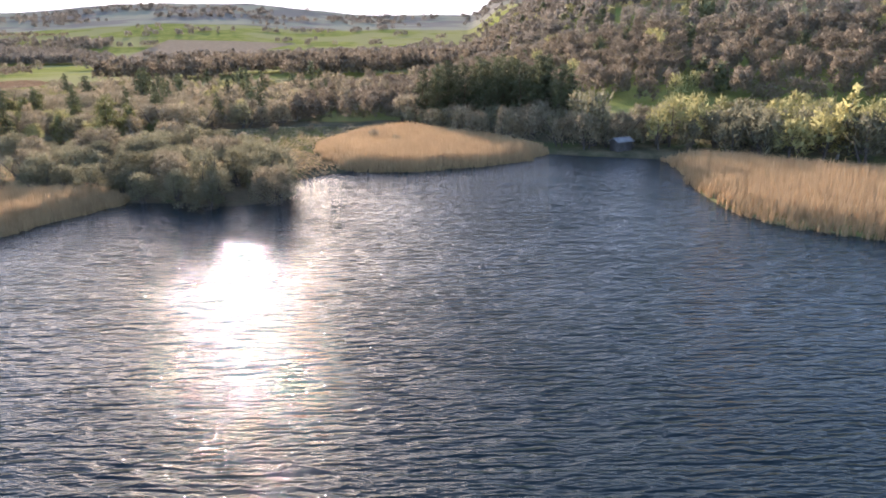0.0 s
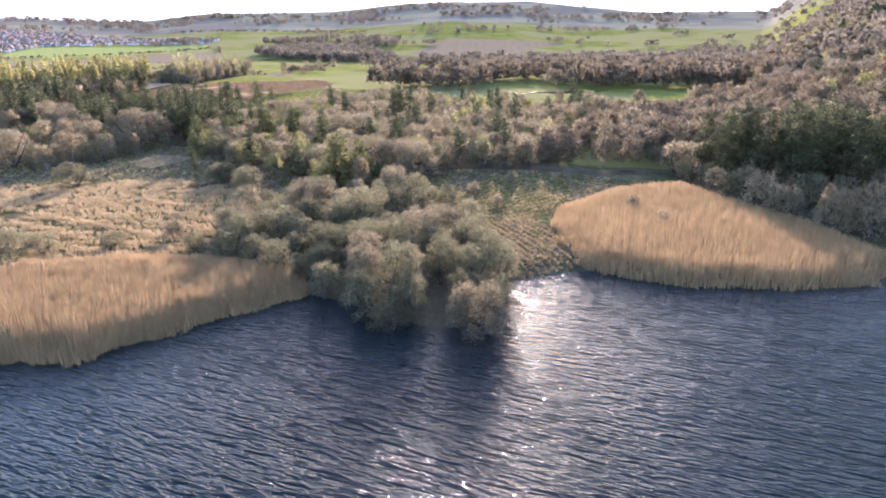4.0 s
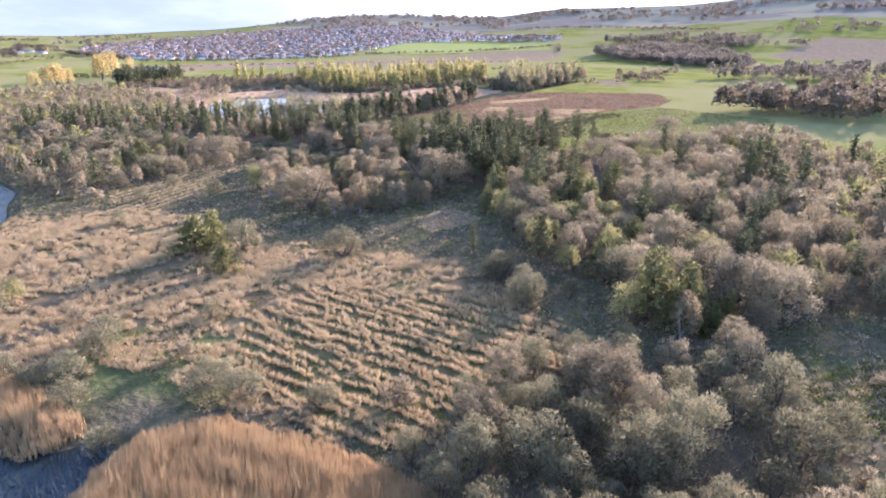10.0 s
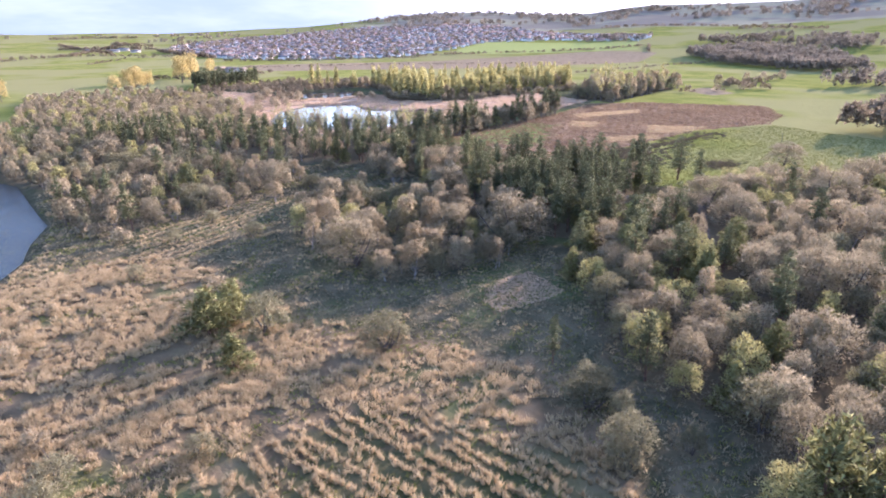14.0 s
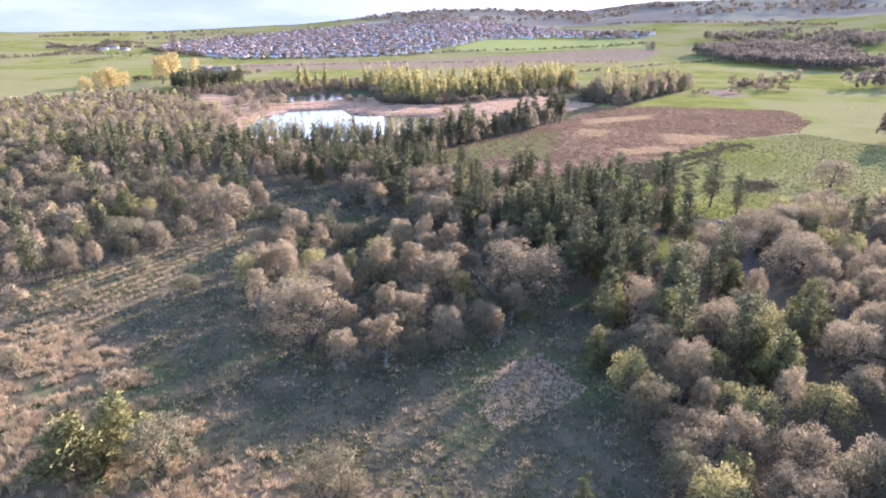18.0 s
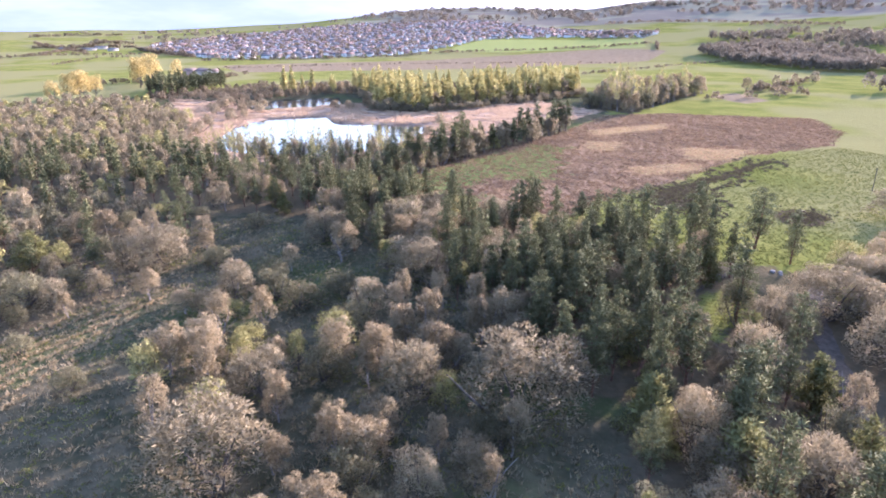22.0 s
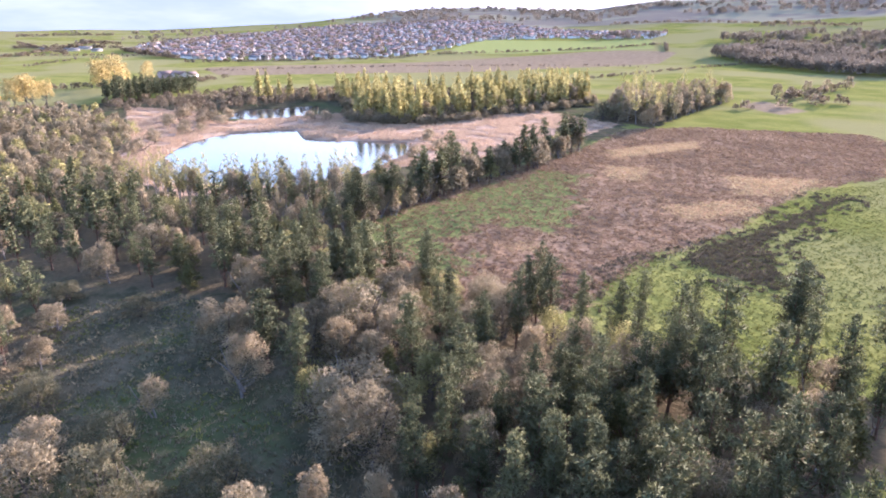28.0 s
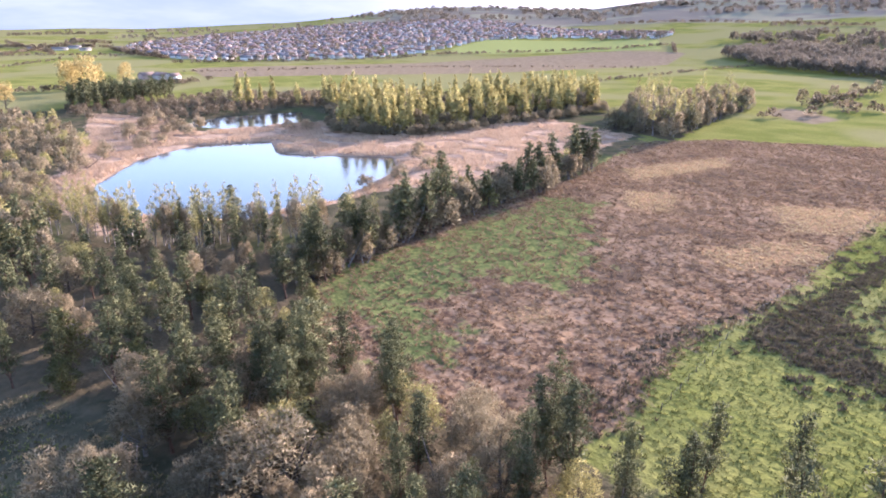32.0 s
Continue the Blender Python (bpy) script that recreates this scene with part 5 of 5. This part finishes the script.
def house_arrays(w, d, h, pitch):
    x, y, g = w / 2, d / 2, h + pitch
    body = np.array([(-x, -y, -2), (x, -y, -2), (x, y, -2), (-x, y, -2), (-x, -y, h), (x, -y, h), (x, y, h), (-x, y, h), (-x, 0, g), (x, 0, g)], float)
    walls = [(0, 1, 5), (0, 5, 4), (1, 2, 6), (1, 6, 5), (2, 3, 7), (2, 7, 6), (3, 0, 4), (3, 4, 7), (4, 8, 7), (5, 6, 9)]
    e, k, t = 0.35, pitch / y, 0.18
    lo = h - e * k
    roof = np.array([(-x - e, -y - e, lo), (x + e, -y - e, lo), (x + e, 0, g), (-x - e, 0, g), (x + e, y + e, lo), (-x - e, y + e, lo)], float)
    roof = np.concatenate([roof + (0, 0, t), roof + (0, 0, 0.02)])
    quads = [(0, 1, 2, 3), (3, 2, 4, 5), (7, 6, 9, 8), (8, 9, 11, 10), (0, 6, 7, 1), (4, 10, 11, 5), (0, 3, 9, 6), (3, 5, 11, 9), (1, 7, 8, 2), (2, 8, 10, 4)]
    cx = x * 0.8
    ch = np.array([(cx + a, b, c) for c in (g - 0.5, g + 1.0) for a, b in ((-0.4, -0.35), (0.4, -0.35), (0.4, 0.35), (-0.4, 0.35))], float)
    chf = [(0, 1, 5, 4), (1, 2, 6, 5), (2, 3, 7, 6), (3, 0, 4, 7), (4, 5, 6, 7)]
    return (body, np.array(walls)), (roof, np.array(quads)), (ch, np.array(chf))


SIZES = [(8, 6.4, 3.9, 2.6), (10.5, 6.4, 4.2, 2.6), (17, 6.6, 4.2, 2.6), (7.5, 7, 2.4, 2.7)]
HOUSE_ARRAYS = [house_arrays(*s) for s in SIZES]
HOUSE_MESHES = {}
TOWN = [(-1546, 300), (-1258, 352), (-1204, 382), (-1144, 488), (-1124, 602), (-1142, 710), (-1310, 955), (-1285, 1135), (-1090, 1210), (-1146, 1310), (-1445, 1278), (-1824, 1283), (-2032, 1112),
        (-2140, 1046), (-2171, 837), (-2095, 618), (-1761, 365)]
su, sv = np.meshgrid(np.arange(-900, 900, 11.5), np.arange(-700, 700, 19.0))
su, sv = su.ravel() + rng.normal(size=su.size) * 4, sv.ravel() + rng.normal(size=su.size) * 5 + 12 * np.sin(su.ravel() * 0.008)
ta = radians(62)
tp = np.column_stack([-1600 + su * math.cos(ta) - sv * math.sin(ta), 780 + su * math.sin(ta) + sv * math.cos(ta)])
tp = tp[(inside(TOWN, tp[:, 0], tp[:, 1]) > 0) & (rng.random(len(tp)) > 0.12)]
tp = tp[np.argsort(np.hypot(tp[:, 0] + 200, tp[:, 1] - 203))]
tz = land(tp[:, 0], tp[:, 1])
far_parts = {}
for i, ((x, y), z) in enumerate(zip(tp, tz)):
    s, wl, rf = int(rng.choice(4, p=[0.4, 0.25, 0.15, 0.2])), int(rng.choice(3, p=[0.52, 0.26, 0.22])), int(rng.choice(3, p=[0.42, 0.38, 0.2]))
    turn = ta + rng.normal() * 0.2 + (math.pi / 2 if rng.random() < 0.35 else 0)
    if i < 260:
        if (s, wl, rf) not in HOUSE_MESHES:
            a = HOUSE_ARRAYS[s]
            HOUSE_MESHES[s, wl, rf] = build("wall", *a[0], WALLS[wl]), build("roof", *a[1], ROOFS[rf]), build("chimney", *a[2], WALLS[1])
        tint = (("white", "cream", "pinkish")[wl], ("grey slate", "brown tiled", "red tiled")[rf], ("house", "house", "terrace", "bungalow")[s])
        ob = tagged(new("house"), "%s rendered town %s with %s roof" % (tint[0], tint[2], tint[1]), "house", "houses of the town")
        walls_me, roof_me, chimney_me = HOUSE_MESHES[s, wl, rf]
        part("wall", walls_me, ob)
        roof_ob = part("roof", roof_me, ob)
        part("chimney", chimney_me, roof_ob)
        ob.matrix_basis = pose(x, y, z, 0, 0, math.degrees(turn))
    else:
        c, d = math.cos(turn), math.sin(turn)
        for k, (v, f) in ((("wall", wl), HOUSE_ARRAYS[s][0]), (("roof", rf), HOUSE_ARRAYS[s][1])):
            far_parts.setdefault(k, []).append((np.stack([v[:, 0] * c - v[:, 1] * d + x, v[:, 0] * d + v[:, 1] * c + y, v[:, 2] + z], 1), f))
for (what, i), pieces in far_parts.items():
    name = "town_walls" if what == "wall" else "town_roofs"
    words = "rendered house fronts of the hillside town" if what == "wall" else "pitched roofs of the hillside town"
    tagged(new(name, build(name, *join(pieces), (WALLS if what == "wall" else ROOFS)[i])), words, "town", kind="stuff")
pts = scatter(TOWN, 22.0, None, 9000)
far_wood("town_trees", "garden trees between the town's houses", pts, ("alder",), FAR_LEAF, (0.6, 1.3), 4)

# farm by the field
for x, y, turn, s, wl, rf in ((-884, 288, 20, 2, 1, 1), (-898, 276, 110, 1, 2, 1), (-874, 297, 110, 0, 0, 1)):
    ob = tagged(new("farm_building"), "low farm building with brown roof beside the field", "building", "farm buildings")
    a = HOUSE_ARRAYS[s]
    part("wall", build("wall", *a[0], WALLS[wl]), ob)
    part("roof", build("roof", *a[1], ROOFS[rf]), ob)
    ob.matrix_basis = Matrix.LocRotScale((x, y, float(land(x, y))), Euler((0, 0, radians(turn))), (1.3, 1.5, 1.05))

# ---------------------------------------------------------------- fence along the moor
FENCE_POST = build("post", *tube([(0, 0, -0.3), (0, 0, 0.6), (0, 0, 1.25)], [0.06, 0.06, 0.05], 5), BARK)
WIRE = plain("wire", (0.16, 0.15, 0.14), (0.24, 0.225, 0.21), 1, 0.6)
fence = tagged(new("wire_fence"), "post and wire fence between moor and pasture", "fence")
ends = np.array([(-250, 268), (-261, 300), (-270, 340), (-285, 396), (-284, 440)], float)
dist = np.r_[0, np.cumsum(np.hypot(*np.diff(ends, axis=0).T))]
spots = np.column_stack([np.interp(np.arange(0, dist[-1], 3.5), dist, ends[:, i]) for i in (0, 1)])
spot_z = ground_z(spots[:, 0], spots[:, 1])
for (x, y), z in zip(spots, spot_z):
    ob = part("post", FENCE_POST, fence)
    ob.matrix_basis = pose(x, y, z, rng.normal() * 3, rng.normal() * 3, rng.uniform(0, 90))
for h in (0.5, 0.8, 1.1):
    part("wire", build("wire", *tube(np.column_stack([spots, spot_z + h]), np.full(len(spots), 0.006), 3), WIRE), fence)

rail_fence = tagged(new("rail_fence"), "dark wooden rail fence between glade and pasture", "fence")
rails = np.array([(-196 - 0.33 * i, 246 + 1.66 * i) for i in range(19)], float)
rail_z = ground_z(rails[:, 0], rails[:, 1])
for (x, y), z in zip(rails, rail_z):
    part("post", FENCE_POST, rail_fence).matrix_basis = pose(x, y, z, rng.normal() * 2, rng.normal() * 2, rng.uniform(0, 90))
for h in (0.45, 0.8, 1.15):
    part("rail", build("rail", *tube(np.column_stack([rails, rail_z + h]), np.full(len(rails), 0.05), 4), BARK), rail_fence)
STONE = plain("pale_stone", (0.24, 0.22, 0.19), (0.38, 0.35, 0.31), 1.5)
for i, (x, y, s) in enumerate(((-199, 251, 0.5), (-200, 253, 0.4), (-196, 275, 0.6), (-195, 276.2, 0.5), (-194, 275, 0.45), (-201, 263, 0.4))):
    bm = bmesh.new()
    bmesh.ops.create_icosphere(bm, subdivisions=2, radius=s)
    for v in bm.verts:
        v.co *= 1 + 0.2 * math.sin(v.co.x * 7 + i) * math.cos(v.co.y * 6 + i * 2)
        v.co.z *= 0.65
    me = bpy.data.meshes.new("boulder")
    bm.to_mesh(me)
    bm.free()
    me.materials.append(STONE)
    stone = tagged(new("boulder", me), "pale weathered boulder lying beside a rail fence", "stone", "boulders by the fence")
    stone.matrix_basis = pose(x, y, float(ground_z(np.array([x]), np.array([y]))[0]) + s * 0.3)

pole = tagged(new("telegraph_pole"), "weathered wooden telegraph pole standing in the pasture", "pole")
part("post", build("post", *tube([(0, 0, -0.5), (0, 0, 4.0), (0.05, 0, 7.9)], [0.15, 0.13, 0.10], 7), BARK, True), pole)
part("crossarm", build("crossarm", *tube([(-0.7, 0, 7.4), (0, 0, 7.4), (0.7, 0, 7.4)], [0.05, 0.05, 0.05], 4), BARK), pole)
pole.matrix_basis = pose(-222.7, 370.4, float(ground_z(np.array([-222.7]), np.array([370.4]))[0]), 0, 0, 40)

# ---------------------------------------------------------------- small things on the banks
shed = tagged(new("boat_shed"), "small dark shed with pale roof among the bank trees", "shed")
sa_ = house_arrays(4.2, 3.0, 2.2, 0.7)
part("wall", build("wall", *sa_[0], plain("dark_boards", (0.05, 0.045, 0.04), (0.09, 0.08, 0.07), 2)), shed)
part("roof", build("roof", *sa_[1], plain("pale_sheet", (0.14, 0.138, 0.135), (0.22, 0.217, 0.21), 1, 0.8)), shed)
shed.matrix_basis = pose(42, 150, float(ground_z(np.array([42.0]), np.array([150.0]))[0]), 0, 0, 25)
branches = tagged(new("fallen_branches"), "bare dead branches reaching out over the water", "dead tree")
for i in range(9):
    a = radians(-60 + 22 * i + rng.normal() * 8)
    ln = rng.uniform(2.5, 5.5)
    e = np.array((math.cos(a) * ln * 0.8, math.sin(a) * ln * 0.5 - 1, rng.uniform(0.8, 2.6)))
    part("branch", build("branch", *join([tube([(0, 0, -0.4), e * 0.5 + (0, 0, 0.5), e], [0.11, 0.07, 0.015], 5), tube([e * 0.5 + (0, 0, 0.5), e * 0.8 + (0.4, 0.3, 0.9), e + (0.9, 0.2, 1.2)], [0.06, 0.035, 0.01], 4)]), BARK, True), branches)
branches.matrix_basis = pose(-31, 112, 0.0)

# ---------------------------------------------------------------- flood water, puddles and the track
def pool(name, label, x, y, rx, ry, turn, lift=0.06):
    """A shallow pool with an uneven rim, lying in the grass."""
    a = np.arange(40) * 2 * math.pi / 40
    k = 1 + 0.16 * np.sin(a * 3 + x) + 0.10 * np.sin(a * 5 + y) + 0.06 * np.sin(a * 9)
    c, s = math.cos(turn), math.sin(turn)
    px, py = rx * k * np.cos(a), ry * k * np.sin(a)
    gx_, gy_ = x + px * c - py * s, y + px * s + py * c
    z = float(np.max(ground_z(gx_, gy_))) + lift
    v = np.column_stack([np.r_[x, gx_], np.r_[y, gy_], np.full(41, z)])
    f = np.column_stack([np.zeros(40, int), np.arange(40) + 1, (np.arange(40) + 1) % 40 + 1])
    tagged(new(name, build(name, v, f, CALM)), label, "water", kind="structure")


pool("water_flood", "shallow flood water lying in the distant meadow", -114, 452, 26, 6, 0.5, 0.02)
pool("water_flood", "shallow flood water lying in the distant meadow", -92, 470, 14, 4, 0.4, 0.02)
pool("water_puddle", "bright puddle in the trampled pasture", -221, 328, 1.3, 0.45, 1.2, 0.01)
track = [(-140, 217), (-151, 229), (-161, 240), (-172, 253), (-181, 266), (-187, 276)]
tk = np.array(track, float)
td = np.r_[0, np.cumsum(np.hypot(*np.diff(tk, axis=0).T))]
tq = np.column_stack([np.interp(np.arange(0, td[-1], 1.5), td, tk[:, i]) for i in (0, 1)])
tn = unit(np.gradient(tq, axis=0))
ts = np.column_stack([-tn[:, 1], tn[:, 0]])
rim = [tq + ts * w + (0.15 * rng.normal(size=(len(tq), 1)) if abs(w) > 1 else 0) for w in (-1.5, -0.5, 0.5, 1.5)]
tv = np.concatenate([np.column_stack([r, ground_z(r[:, 0], r[:, 1]) + (0.10 if i in (1, 2) else 0.02)]) for i, r in enumerate(rim)])
nt = len(tq)
tf = np.concatenate([np.column_stack([np.arange(nt - 1) + i * nt, np.arange(nt - 1) + (i + 1) * nt, np.arange(1, nt) + (i + 1) * nt, np.arange(1, nt) + i * nt]) for i in range(3)])
tagged(new("road_track", build("road_track", tv, tf, plain("worn_track", (0.065, 0.055, 0.043), (0.13, 0.11, 0.085), 0.8, 0.95, 0.05), True)), "narrow grey road in the shade between the trees", "track", kind="structure")
for x, y, w, turn in ((-1590, 210, 3.0, 80), (-1610, 170, 2.4, 70), (-1560, 250, 2.2, 95), (-1640, 235, 2.6, 75)):
    ob = tagged(new("farm_building"), "long pale farm shed far off on the plain", "building", "farm buildings")
    a = HOUSE_ARRAYS[2]
    part("wall", build("wall", *a[0], WALLS[1]), ob)
    part("roof", build("roof", *a[1], ROOFS[0]), ob)
    ob.matrix_basis = Matrix.LocRotScale((x, y, float(land(x, y))), Euler((0, 0, radians(turn))), (w * 0.5, 1.2, 0.8))
